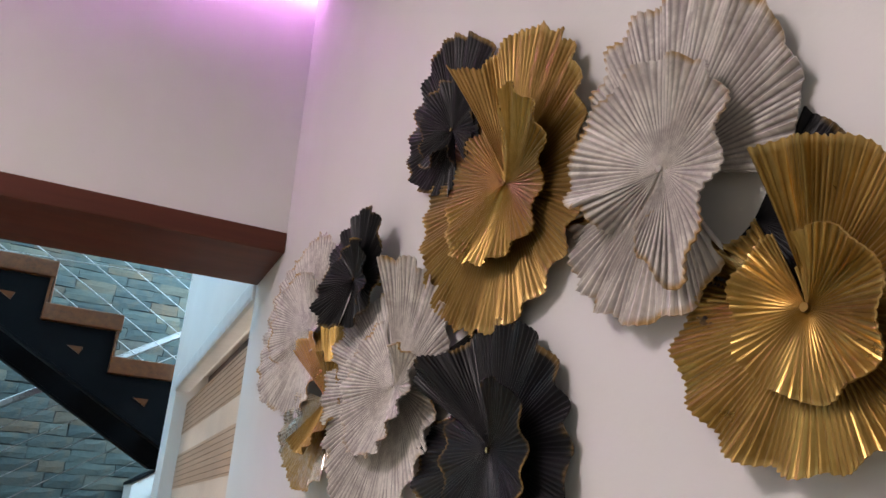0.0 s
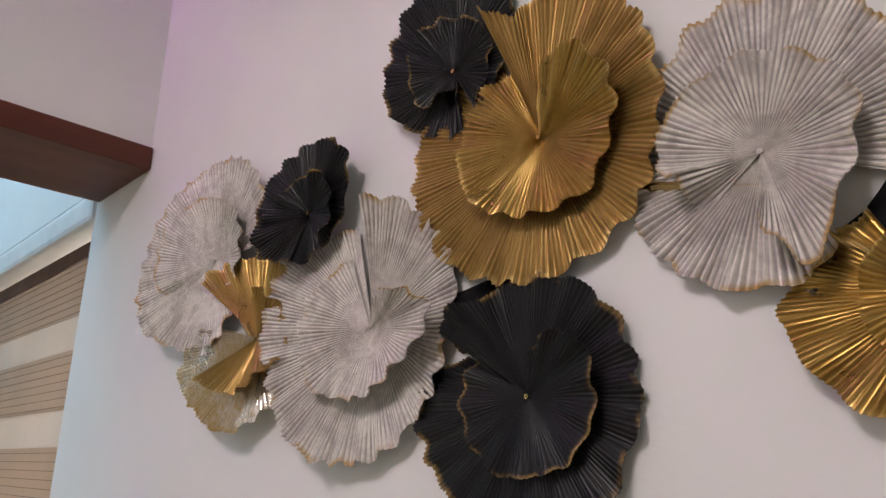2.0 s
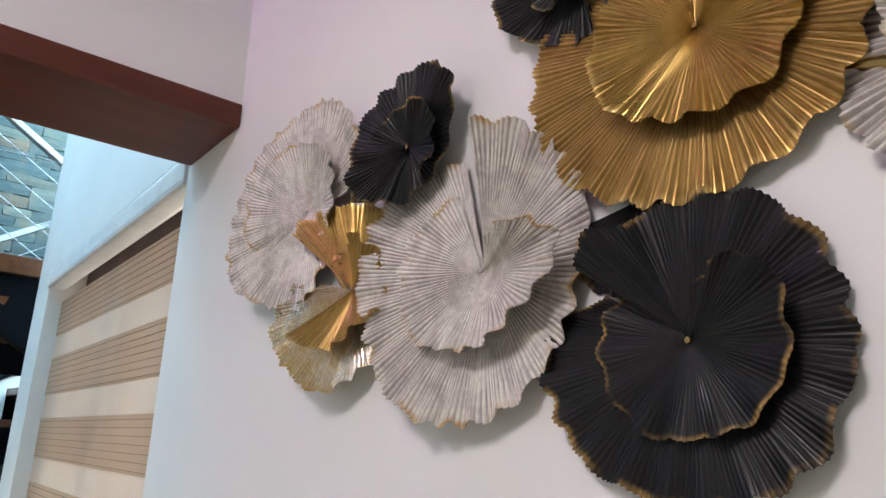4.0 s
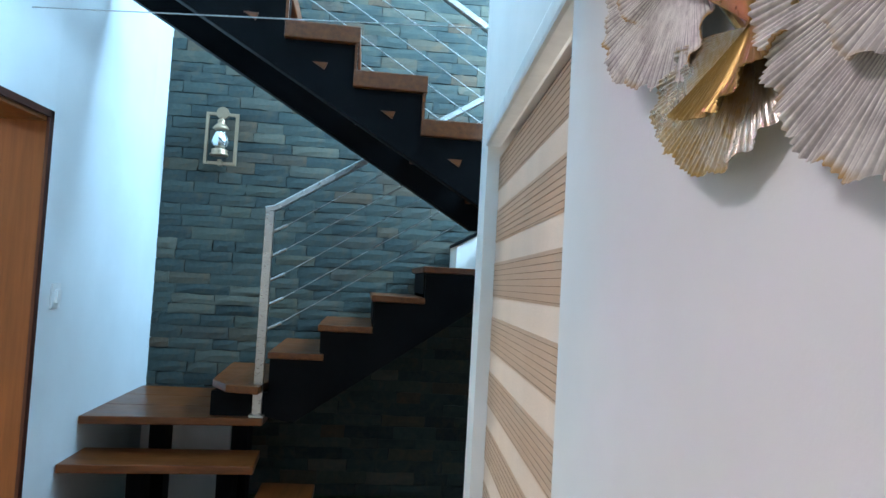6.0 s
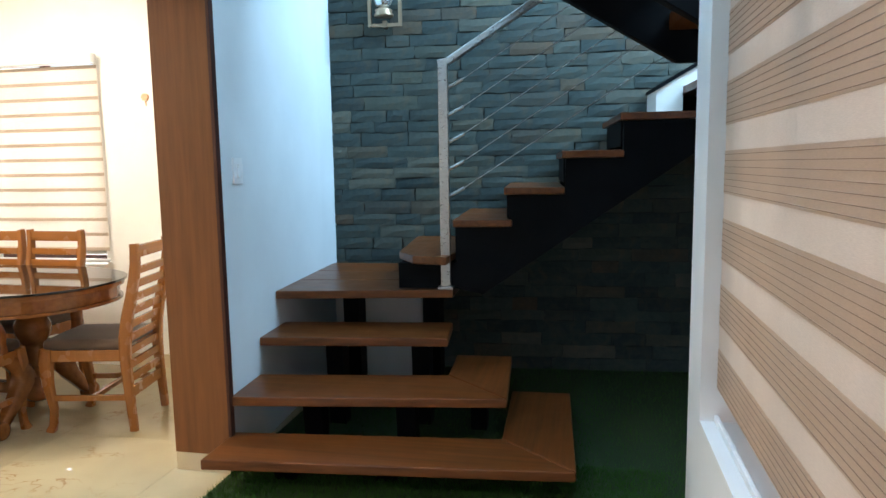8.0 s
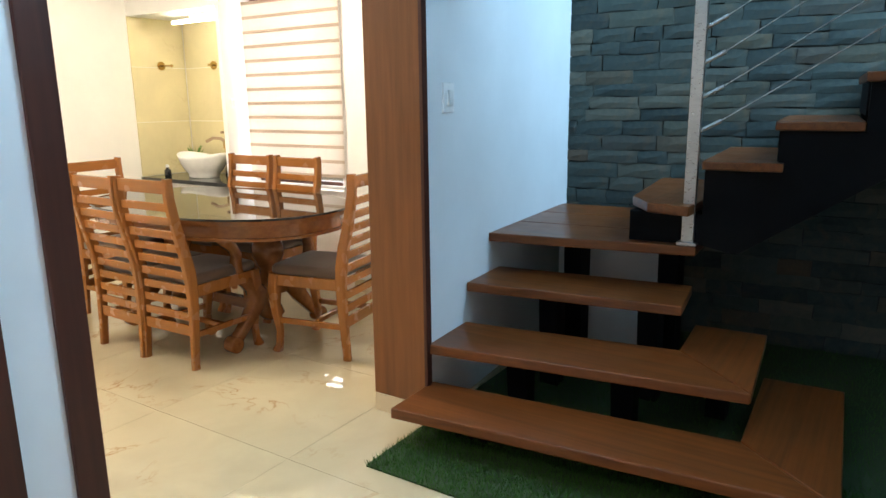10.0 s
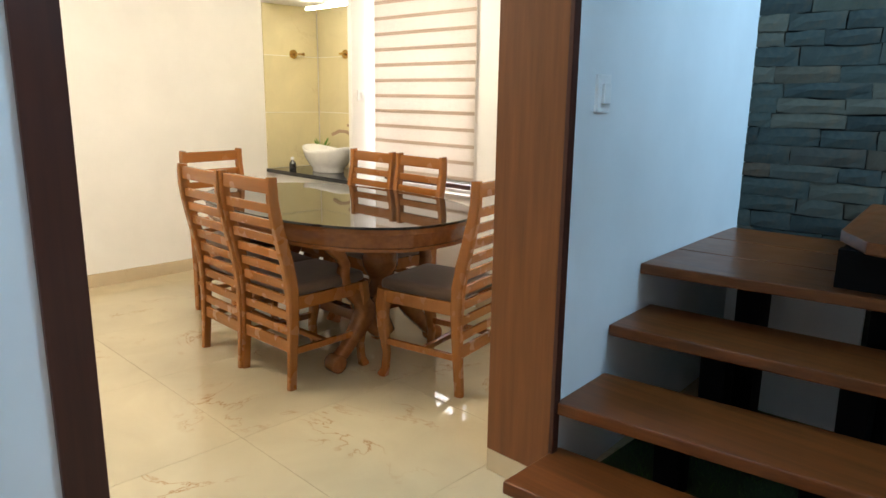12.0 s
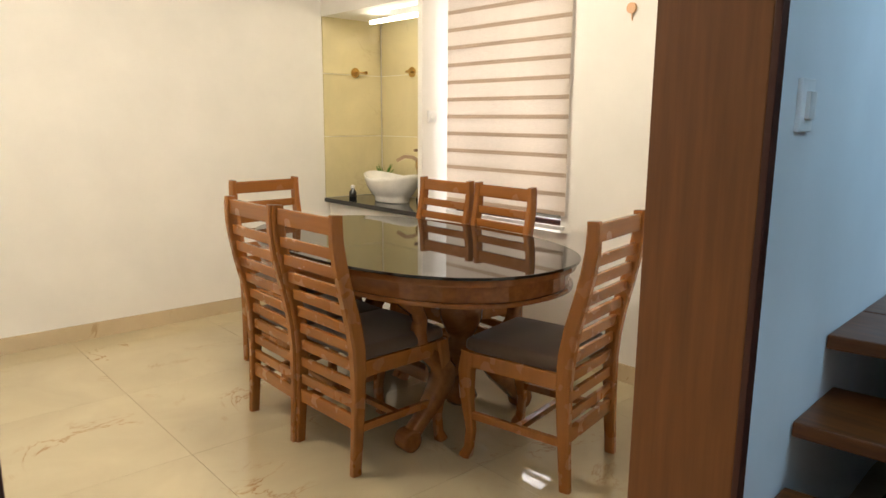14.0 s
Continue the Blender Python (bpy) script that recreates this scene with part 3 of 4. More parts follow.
# ---- lamps ----
SETTING[0] = STAIR
for i, (x0, x1) in enumerate(((-0.42, 0.18), (0.21, 0.80))):
    lamp_t = thing("tube_lamp", ((x0 + x1) / 2, 5.0, 3.62), "lit white tube lamp on the slate wall", "lamp", "tube lamps on the slate wall")
    part("tube", tube(bmesh.new(), (x0, 5.035, 3.62), (x1, 5.035, 3.62), 0.014), TUBE, lamp_t)
    part("holder", boxes((x0 - 0.01, x1 + 0.01, 5.05, 5.10, 3.605, 3.64)), PLASTIC, lamp_t)
SETTING[0] = Matrix()
# the second lamp is unseen, added to soften the dark under the table
for lx, ly in ((-3.15, 3.7), (-3.6, 2.2)):
    disc = thing("ceiling_lamp", (lx, ly, Z_DIN), "round warm white ceiling lamp", "lamp", "dining ceiling lamps")
    part("diffuser", lathe(bmesh.new(), [(0.20, Z_DIN - 0.045), (0.22, Z_DIN - 0.03), (0.22, Z_DIN - 0.012)], 32, lx, ly), WARMDISC, disc)
    part("rim", lathe(bmesh.new(), [(0.235, Z_DIN - 0.012), (0.235, Z_DIN - 0.001)], 32, lx, ly), PLASTIC, disc)
strip = thing("led_strip", (-1.2, 1.24, Z_LIV + 0.06), "glowing pink light strip in the ceiling cove", "lamp")
part("strip", boxes((-2.6, ART - 0.02, 1.222, 1.232, Z_LIV + 0.062, Z_LIV + 0.078)), PINK, strip)

# ---- metal flowers on the wall ----
def smooth_step(a, b, x):
    t = min(1.0, max(0.0, (x - a) / (b - a)))
    return t * t * (3 - 2 * t)


def along(keys, n):
    """n + 1 evenly spaced points on a smooth curve through the keys."""
    def at(i, t):
        p = [Vector(keys[min(max(k, 0), len(keys) - 1)]) for k in (i - 1, i, i + 1, i + 2)]
        return 0.5 * (2 * p[1] + (p[2] - p[0]) * t + (2 * p[0] - 5 * p[1] + 4 * p[2] - p[3]) * t * t + (3 * p[1] - p[0] - 3 * p[2] + p[3]) * t ** 3)
    pts = [at(i, k / 12) for i in range(len(keys) - 1) for k in range(12)] + [Vector(keys[-1])]
    run = [0.0]
    for p, q in zip(pts, pts[1:]):
        run.append(run[-1] + (q - p).length)
    out, j = [], 0
    for i in range(n + 1):
        d = run[-1] * i / n
        while j < len(pts) - 2 and run[j + 1] < d:
            j += 1
        out.append(pts[j].lerp(pts[j + 1], (d - run[j]) / max(run[j + 1] - run[j], 1e-6)))
    return out, run[-1]


def leaf_sheet(bm, cy, cz, lift, sheet, seed, pitch=0.0052, pleat=1.0, wave=1.0, bow=1.25):
    """A pleated, scalloped sheet of thin metal that winds clockwise round (cy, cz), as seen from the room.
    sheet: angle from the top in degrees, radius and distance of the rim from the wall in millimetres."""
    rnd = random.Random(seed)
    rim, ridge = bm.verts.layers.float.new("rim"), bm.verts.layers.float.new("ridge")
    centre = Vector((ART - lift / 1000, cy, cz))
    keys = [(ART - w / 1000, cy - r / 1000 * math.sin(radians(a)), cz + r / 1000 * math.cos(radians(a))) for a, r, w in sheet]
    length = sum((Vector(p) - Vector(q)).length for p, q in zip(keys, keys[1:]))
    na = 4 * max(12, round(length / pitch))
    rims, length = along(keys, na)
    nr = 12
    step = rnd.uniform(0.030, 0.036)
    ph = [rnd.uniform(0, 6.28) for _ in range(4)]
    rows = []
    for i, p in enumerate(rims):
        d = p - centre
        u = length * i / na
        tangent = rims[min(i + 1, na)] - rims[max(i - 1, 0)]
        normal = d.cross(tangent).normalized()
        if normal.x > 0:
            normal.negate()
        big = abs((u / step + 0.25 * math.sin(9 * u / step / 6.28 + ph[0])) % 1.0 * 2 - 1)
        scallop = wave * (0.020 - 0.050 * big ** 1.6 + 0.012 * math.sin(u / 0.05 + ph[1]))
        z = (-0.55, 1.0, 0.55, -1.0)[i % 4]
        tooth = 0.006 * z
        row = []
        for j in range(nr + 1):
            q = 0.02 + 0.98 * j / nr
            k = q * (1 + (scallop + tooth) * q ** 5)
            v = centre + Vector((d.x * k ** bow, d.y * k, d.z * k))
            v += normal * (z * pleat * (0.0001 + 0.00076 * q))
            v += normal * (wave * 0.0032 * q ** 3 * (math.sin(6.283 * u / step + ph[2]) + 0.8 * math.sin(u / 0.034 + ph[3])))
            v.x = min(v.x, ART - 0.002)
            vert = bm.verts.new(v)
            vert[rim], vert[ridge] = q, 0.5 + 0.5 * z
            row.append(vert)
        rows.append(row)
    for a, b in zip(rows, rows[1:]):
        for j in range(nr):
            bm.faces.new((a[j], b[j], b[j + 1], a[j + 1]))
    return bm


def sheet_part(name, parent, material, *args, **kw):
    bm = leaf_sheet(bmesh.new(), *args, **kw)
    ob = part(name, bm, material, parent, "", smooth=False)
    mod = ob.modifiers.new("thickness", "SOLIDIFY")
    mod.thickness = 0.0009
    return ob


def flower(label, cy, cz, lift, outer, inner, mat_out, mat_in, seed, **kw):
    root = thing("wall_flower", (ART, cy, cz), label, "wall ornament", "metal flowers on the wall")
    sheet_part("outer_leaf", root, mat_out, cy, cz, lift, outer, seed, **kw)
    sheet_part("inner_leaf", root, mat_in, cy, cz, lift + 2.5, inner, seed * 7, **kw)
    part("stem", tube(bmesh.new(), (ART - 0.001, cy, cz), (ART - lift / 1000 - 0.0045, cy, cz), 0.0022, 10), BRASS if mat_in == P_BLACK else mat_in, root, "stem fixed to the wall")
    return root


BL, GO, WH_ = "black pleated metal flower with gold-worn rim on the wall", "gold pleated metal flower with scalloped rim on the wall", "silver-white pleated metal flower with scalloped rim on the wall"
flower("small " + WH_, 1.029, 1.821, 14,
       [(91, 107, 18), (53, 138, 20), (12, 149, 22), (-36, 169, 30), (-65, 171, 42), (-95, 174, 50), (-118, 168, 46), (-143, 142, 32), (-187, 131, 24), (-230, 100, 18)],
       [(-135, 80, 16), (-118, 98, 30), (-104, 116, 48), (-92, 122, 50), (-69, 122, 46), (-45, 112, 44), (-1, 87, 44), (51, 96, 36), (87, 92, 34), (120, 84, 32), (144, 70, 28)],
       P_WHITE, P_WHITE, 1, pleat=0.6)
flower("small " + BL, 0.781, 1.824, 34,
       [(-137, 64, 40), (-111, 97, 42), (-89, 99, 44), (-55, 99, 44), (-19, 89, 42), (23, 90, 38), (47, 84, 32), (67, 63, 28), (114, 45, 26), (185, 55, 34), (215, 62, 38)],
       [(-160, 60, 44), (-132, 74, 54), (-108, 74, 66), (-92, 60, 64), (-57, 46, 54), (-15, 39, 50), (38, 52, 46), (78, 49, 42), (118, 44, 40), (147, 45, 44)],
       P_BLACK, P_BLACK, 2)
flower("small " + GO, 0.894, 1.695, 20,
       [(-54, 152, 46), (-42, 139, 36), (-16, 115, 18), (25, 94, 14), (77, 75, 12), (123, 89, 14), (160, 60, 12)],
       [(5, 50, 34), (30, 66, 46), (46, 66, 44), (69, 68, 30), (107, 78, 30), (140, 60, 42), (176, 65, 44), (222, 81, 40), (254, 142, 34)],
       P_GOLD_B, P_GOLD, 3, pleat=0.8)
sheet_part("lower_leaf", bpy.data.objects["wall_flower.002"], P_GOLD_SHEEN, 0.894, 1.695, 18, [(123, 85, 14), (172, 95, 24), (207, 119, 30), (247, 165, 34), (265, 178, 30), (285, 140, 18)], 33, pleat=0.8)
flower("large " + WH_, 0.693, 1.684, 10,
       [(7, 131, 46), (16, 132, 32), (28, 134, 22), (47, 129, 16), (69, 126, 14), (99, 113, 14), (132, 118, 18), (165, 126, 22), (188, 135, 26), (208, 146, 30), (232, 152, 34), (259, 160, 36), (275, 171, 34), (295, 179, 26), (315, 160, 16), (345, 120, 8)],
       [(30, 30, 20), (52, 48, 30), (66, 66, 42), (77, 91, 49), (88, 112, 46), (97, 112, 46), (121, 87, 44), (164, 74, 36), (201, 75, 38), (229, 88, 39), (260, 92, 38), (282, 92, 36), (307, 85, 30), (339, 84, 16)],
       P_WHITE, P_WHITE, 4)
flower("dark " + BL, 0.574, 1.929, 12,
       [(171, 71, 14), (194, 72, 16), (247, 82, 18), (277, 102, 18), (302, 115, 18), (324, 130, 16), (345, 136, 14), (376, 107, 14), (412, 91, 12), (449, 70, 10), (502, 62, 12)],
       [(167, 50, 14), (153, 33, 28), (215, 44, 34), (253, 47, 30), (300, 64, 26), (320, 71, 24), (345, 65, 22), (387, 55, 20), (422, 54, 18), (471, 49, 18), (513, 58, 16)],
       P_BLACK, P_BLACK, 5)
flower("large " + GO, 0.475, 1.823, 9,
       [(-14, 129, 56), (-9, 121, 46), (-5, 119, 32), (2, 136, 20), (18, 140, 18), (37, 134, 19), (56, 125, 19), (91, 117, 19), (124, 121, 18), (146, 123, 16), (174, 126, 13), (202, 131, 15), (231, 141, 17), (257, 151, 17), (279, 152, 15), (305, 151, 10), (335, 135, 7)],
       [(2, 34, 14), (14, 58, 26), (32, 68, 38), (48, 78, 48), (56, 83, 47), (75, 89, 41), (91, 88, 34), (117, 81, 28), (146, 81, 26), (188, 73, 27), (227, 78, 27), (262, 85, 25), (293, 88, 22), (320, 92, 16), (350, 70, 12)],
       P_GOLD, P_GOLD_B, 6, pitch=0.0050)
flower("large " + BL, 0.496, 1.604, 10,
       [(-50, 78, 40), (-46, 84, 54), (-34, 89, 56), (-25, 88, 40), (-19, 94, 20), (1, 98, 14), (26, 99, 12), (48, 99, 12), (66, 97, 12), (96, 98, 12), (117, 97, 12), (137, 103, 13), (163, 101, 14), (195, 102, 15), (227, 114, 15), (260, 122, 15), (281, 116, 12), (300, 80, 7)],
       [(0, 24, 14), (24, 40, 24), (38, 52, 38), (50, 64, 42), (65, 73, 35), (85, 69, 26), (111, 69, 22), (147, 66, 22), (200, 65, 22), (232, 66, 22), (258, 66, 20), (283, 66, 16), (318, 60, 12)],
       P_BLACK, P_BLACK, 7, pitch=0.0042, pleat=0.45)
flower("wide " + WH_, 0.297, 1.752, 9,
       [(150, 78, 10), (168, 90, 12), (190, 93, 14), (213, 95, 15), (235, 97, 13), (255, 99, 9), (286, 95, 6), (312, 102, 5), (332, 113, 8), (345, 120, 14), (361, 117, 14), (381, 115, 13), (404, 109, 12), (427, 100, 12), (451, 94, 11), (476, 82, 9)],
       [(-130, 57, 10), (-116, 53, 22), (-101, 50, 40), (-97, 58, 41), (-89, 63, 33), (-63, 67, 31), (-30, 66, 30), (3, 65, 30), (36, 64, 30), (74, 64, 29), (113, 62, 29), (138, 67, 31), (154, 84, 34), (163, 93, 37), (169, 76, 43), (176, 50, 40), (184, 26, 24)],
       P_WHITE, P_WHITE, 8, pitch=0.0054, pleat=1.25)
flower("low " + GO, 0.218, 1.644, 10,
       [(6, 68, 46), (14, 69, 38), (18, 78, 22), (34, 75, 16), (57, 66, 13), (92, 61, 12), (122, 64, 12), (146, 69, 12), (163, 69, 13), (185, 73, 14), (204, 74, 14), (223, 77, 15), (250, 77, 15), (272, 81, 13), (301, 65, 9), (335, 62, 7)],
       [(0, 18, 14), (26, 28, 24), (42, 34, 38), (52, 38, 40), (63, 43, 35), (85, 42, 26), (125, 40, 22), (155, 43, 22), (183, 41, 22), (218, 39, 22), (262, 37, 20), (315, 38, 20), (345, 40, 12)],
       P_GOLD_B, P_GOLD_B, 9, pitch=0.0040, pleat=0.8)
leaf_b = thing("wall_leaf", (ART, 0.25, 1.69), "black pleated metal leaf tucked behind the flowers", "wall ornament", "metal flowers on the wall")
sheet_part("blade", leaf_b, P_BLACK, 0.245, 1.70, 3, [(40, 62, 5), (90, 62, 6), (140, 62, 6), (190, 62, 6), (240, 62, 5)], 11)
leaf_c = thing("wall_leaf", (ART, 0.56, 1.69), "black pleated metal leaf tucked behind the flowers", "wall ornament", "metal flowers on the wall")
sheet_part("blade", leaf_c, P_BLACK, 0.54, 1.71, 3, [(60, 70, 5), (110, 70, 6), (160, 70, 6), (210, 70, 6), (260, 70, 5)], 12)
rods = thing("wall_art_rods", (ART, 0.6, 1.75), "thin brass rods joining the metal flowers", "wall ornament")
for p, q in (((0.30, 1.72), (0.21, 1.64)), ((0.48, 1.78), (0.30, 1.73)), ((0.50, 1.60), (0.70, 1.67)), ((0.70, 1.69), (0.93, 1.69)), ((0.93, 1.70), (1.03, 1.80))):
    part("rod", tube(bmesh.new(), (ART - 0.006, *p), (ART - 0.006, *q), 0.004, 8), BRASS, rods)


# ---- zebra blinds ----
def blind(name, label, axis, at, lo, hi, bottom, top, period, band, phase, inward, threads, cloths):
    """axis: the way it runs; at: its plane; inward: +1 or -1, towards the room."""
    root = thing(name, ((at, (lo + hi) / 2, bottom) if axis == "y" else ((lo + hi) / 2, at, bottom)), label, "blind")

    def slab(bm, d0, d1, z0, z1, a=lo, b=hi, bevel=0.0):
        d0, d1 = sorted((at + inward * d0, at + inward * d1))
        return box(bm, d0, d1, a, b, z0, z1, bevel) if axis == "y" else box(bm, a, b, d0, d1, z0, z1, bevel)
    part("headrail", slab(bmesh.new(), 0.0, 0.062, top - 0.035, top + 0.03, lo - 0.005, hi + 0.005, 0.012), ALU, root, "white aluminium headrail")
    part("bottom_rail", slab(bmesh.new(), -0.004, 0.010, bottom, bottom + 0.022, lo, hi, 0.004), ALU, root)
    z = phase
    while z - period > bottom:
        z -= period
    while z < top - 0.02:
        z0, z1 = max(z, bottom + 0.02), min(z + band, top - 0.03)
        if z1 - z0 > 0.005:
            b = part("band", slab(bmesh.new(), 0.001, 0.0035, z0, z1), cloths[0], root, "woven brown band")
            bm = bmesh.new()
            for k in range(threads):
                zz = z + band * (k + 0.35) / threads
                if z0 < zz < z1 - 0.002:
                    slab(bm, 0.0035, 0.0046, zz, zz + 0.0014)
            if len(bm.verts):
                ob = new("thread", mesh_of("thread", bm, cloths[2]))
                ob.parent = b
            else:
                bm.free()
            if z1 + period - band < top:
                part("sheer", slab(bmesh.new(), 0.0005, 0.0022, z1, z + period), cloths[1], root, "pale sheer strip")
        z += period
    if threads > 2:
        bm = bmesh.new()
        for k in range(170):
            got = bmesh.ops.create_icosphere(bm, subdivisions=1, radius=0.0022)
            bmesh.ops.translate(bm, verts=got["verts"], vec=(at + inward * 0.014, lo + 0.016, top - 0.04 - 0.006 * k))
        part("bead_chain", bm, PLASTIC, root, "white bead chain")
    return root


def window_frame(name, label, axis, at, lo, hi, bottom, top, mullions):
    root = thing(name, ((at, (lo + hi) / 2, bottom) if axis == "y" else ((lo + hi) / 2, at, bottom)), label, "window", kind="structure")

    def bar(a, b, z0, z1, t=0.025):
        return boxes((at - t, at + t, a, b, z0, z1)) if axis == "y" else boxes((a, b, at - t, at + t, z0, z1))
    f = 0.05
    part("window_frame", bevelled(bar(lo, hi, bottom, bottom + f), 0.003), JAMB_DARK, root)
    part("window_frame", bevelled(bar(lo, hi, top - f, top), 0.003), JAMB_DARK, root)
    part("window_frame", bevelled(bar(lo, lo + f, bottom + f, top - f), 0.003), JAMB_DARK, root)
    part("window_frame", bevelled(bar(hi - f, hi, bottom + f, top - f), 0.003), JAMB_DARK, root)
    for c in mullions:
        part("mullion", bevelled(bar(c - f / 2, c + f / 2, bottom + f, top - f), 0.003), JAMB_DARK, root)
    p = part("pane", bar(lo + f, hi - f, bottom + f, top - f, 0.003), CLEAR, root, "clear glass pane")
    p.visible_shadow = False
    return root


window_frame("window_1", "dark framed window behind the stair blind", "y", 0.66, R0 + 0.005, R1 - 0.005, RS + 0.002, RH - 0.002, (2.3,))
blind("window_blind", "beige and brown zebra roller blind, drawn down", "y", 0.572, R0 + 0.002, R1 - 0.002, RS + 0.001, RH - 0.04, 0.203, 0.127, 1.452, -1, 7, (BAND, SHEER, THREAD))
SETTING[0] = DINING
window_frame("window_2", "dark framed dining window behind a blind", "x", 5.05, -3.895, W1, WB, WH, (-3.44,))
blind("dining_blind", "pale beige zebra roller blind, drawn down", "x", NF - 0.025, -3.850, -2.935, WB + 0.02, WH - 0.04, 0.0998, 0.022, 1.196, -1, 2, (BAND_PALE, SHEER_PALE, THREAD_PALE))


SETTING[0] = Matrix()
# ---- switches, lantern, wall box ----
def switch(name, face, m, w, h, label):
    root = thing(name, (0, 0, 0), label, "light switch")
    root.matrix_world = m
    data = ((bevelled(boxes((-w / 2, w / 2, -0.011, 0.0, -h / 2, h / 2)), 0.003), "plate"), (bevelled(boxes((-w * 0.18, w * 0.32, -0.021, -0.010, -h * 0.26, h * 0.26)), 0.002), "rocker"))
    for bm, nm in data:
        ob = new(nm, mesh_of(nm, bm, PLASTIC))
        ob.parent = root
    return root


switch("light_switch", "", pose(WX - 0.0145, 3.65, 1.335, 0, 0, 94), 0.088, 0.118, "white plastic light switch plate on the stairwell wall")
switch("light_switch", "", pose(-3.977, 4.77, 1.32, 0, 0, 90), 0.07, 0.07, "small white switch beside the washbasin niche")
SETTING[0] = DINING
box_r = thing("wall_disc", (-2.61, NF, 1.80), "small round peach cover with a short cord", "wall cover")
PEACH = plain("peach_plastic", (0.7, 0.42, 0.25), 0.45)
bm = tube(bmesh.new(), (-2.61, NF, 1.80), (-2.61, NF - 0.015, 1.80), 0.024, 24)
part("cover", bm, PEACH, box_r)
part("cord", tube(bmesh.new(), (-2.61, NF - 0.006, 1.778), (-2.606, NF - 0.006, 1.745), 0.004, 6), PEACH, box_r)

SETTING[0] = STAIR
lan = thing("wall_lantern", (-0.97, 5.08, 2.21), "antique copper framed lantern with a glass chimney on the slate wall", "wall lamp")
LX0, LX1, LZ0, LZ1, LY = -1.078, -0.862, 2.212, 2.568, 5.05
part("frame", bevelled(boxes((LX0, LX0 + 0.022, LY - 0.01, LY + 0.012, LZ0, LZ1)), 0.003), ANTIQUE, lan)
part("frame", bevelled(boxes((LX1 - 0.022, LX1, LY - 0.01, LY + 0.012, LZ0, LZ1)), 0.003), ANTIQUE, lan)
part("frame", bevelled(boxes((LX0 + 0.022, LX1 - 0.022, LY - 0.009, LY + 0.011, LZ0, LZ0 + 0.022)), 0.003), ANTIQUE, lan)
part("frame", bevelled(boxes((LX0 + 0.022, LX1 - 0.022, LY - 0.009, LY + 0.011, LZ1 - 0.022, LZ1)), 0.003), ANTIQUE, lan)
bm = tube(bmesh.new(), (-0.97, LY - 0.012, LZ1 - 0.002), (-0.97, LY + 0.012, LZ1 - 0.002), 0.042, 24)
part("crest", bm, ANTIQUE, lan)
part("bracket", boxes((-0.982, -0.958, LY - 0.02, 5.09, LZ0 - 0.006, LZ0 + 0.036)), ANTIQUE, lan)
CY = LY - 0.035
part("base", lathe(bmesh.new(), [(0.06, 2.267), (0.062, 2.277), (0.05, 2.294), (0.056, 2.307), (0.03, 2.320)], 24, -0.97, CY), ANTIQUE, lan, smooth=True)
part("glass_chimney", lathe(bmesh.new(), [(0.03, 2.320), (0.05, 2.337), (0.057, 2.362), (0.052, 2.392), (0.036, 2.422), (0.03, 2.442)], 24, -0.97, CY), plain("mirrored_lamp_glass", (0.75, 0.8, 0.8), 0.12, 0.85), lan, "silvery glass chimney", smooth=True)
part("cap", lathe(bmesh.new(), [(0.036, 2.442), (0.055, 2.452), (0.04, 2.472), (0.02, 2.494), (0.028, 2.504), (0.012, 2.522)], 24, -0.97, CY), ANTIQUE, lan, smooth=True)
part("arm", sweep(bmesh.new(), [(-0.97, 5.09, 2.532), (-0.97, 5.05, 2.542), (-0.97, CY, 2.517)], 0.012, 0.012, (1, 0, 0)), ANTIQUE, lan)


SETTING[0] = DINING
# ---- washbasin niche ----
NX0, NX1, NY0, NY1 = -4.99, -3.935, 4.74, 5.26
counter = thing("washbasin_counter", (-4.5, 5.0, 0), "black granite washbasin counter in the tiled niche", "counter")
part("slab", bevelled(boxes((NX0 + 0.002, NX1 - 0.002, NY0 - 0.01, NY1 - 0.012, 0.695, 0.725)), 0.003), COUNTER, counter)
part("front_panel", boxes((NX0 + 0.002, NX1 - 0.002, NY0 + 0.04, NY0 + 0.06, 0.0, 0.695)), WHITE, counter, "white panel under the counter")
basin = thing("washbasin", (-4.49, 4.97, 0.725), "white ceramic boat-shaped vessel basin on the counter", "washbasin")
bm = bmesh.new()
n, prof = 40, [(0.58, 0.0), (0.62, 0.012), (0.60, 0.03), (0.74, 0.065), (0.89, 0.115), (0.97, 0.16), (1.0, 0.185), (0.95, 0.185), (0.85, 0.15), (0.60, 0.075), (0.30, 0.05), (0.05, 0.048)]
rings = []
for r, z in prof:
    ring = []
    for i in range(n):
        a = 2 * math.pi * i / n
        up = 0.045 * math.cos(a) ** 2 * smooth_step(0.08, 0.18, z)
        ring.append(bm.verts.new((-4.49 + 0.24 * r * math.cos(a), 4.97 + 0.17 * r * math.sin(a), 0.725 + z * 0.9 + up * 0.8)))
    rings.append(ring)
for a, b in zip(rings, rings[1:]):
    for i in range(n):
        bm.faces.new((a[i], a[(i + 1) % n], b[(i + 1) % n], b[i]))
bm.faces.new(rings[0][::-1]), bm.faces.new(rings[-1])
bmesh.ops.recalc_face_normals(bm, faces=bm.faces[:])
part("bowl", bm, CERAMIC, basin, smooth=True)
tap = thing("basin_tap", (-4.38, 5.13, 0.725), "antique gold basin tap with a cross handle", "tap")
part("body", lathe(bmesh.new(), [(0.026, 0.725), (0.024, 0.76), (0.018, 0.80), (0.022, 0.94), (0.03, 0.96), (0.03, 1.0), (0.015, 1.02)], 16, -4.38, 5.13), BRASS, tap, smooth=True)
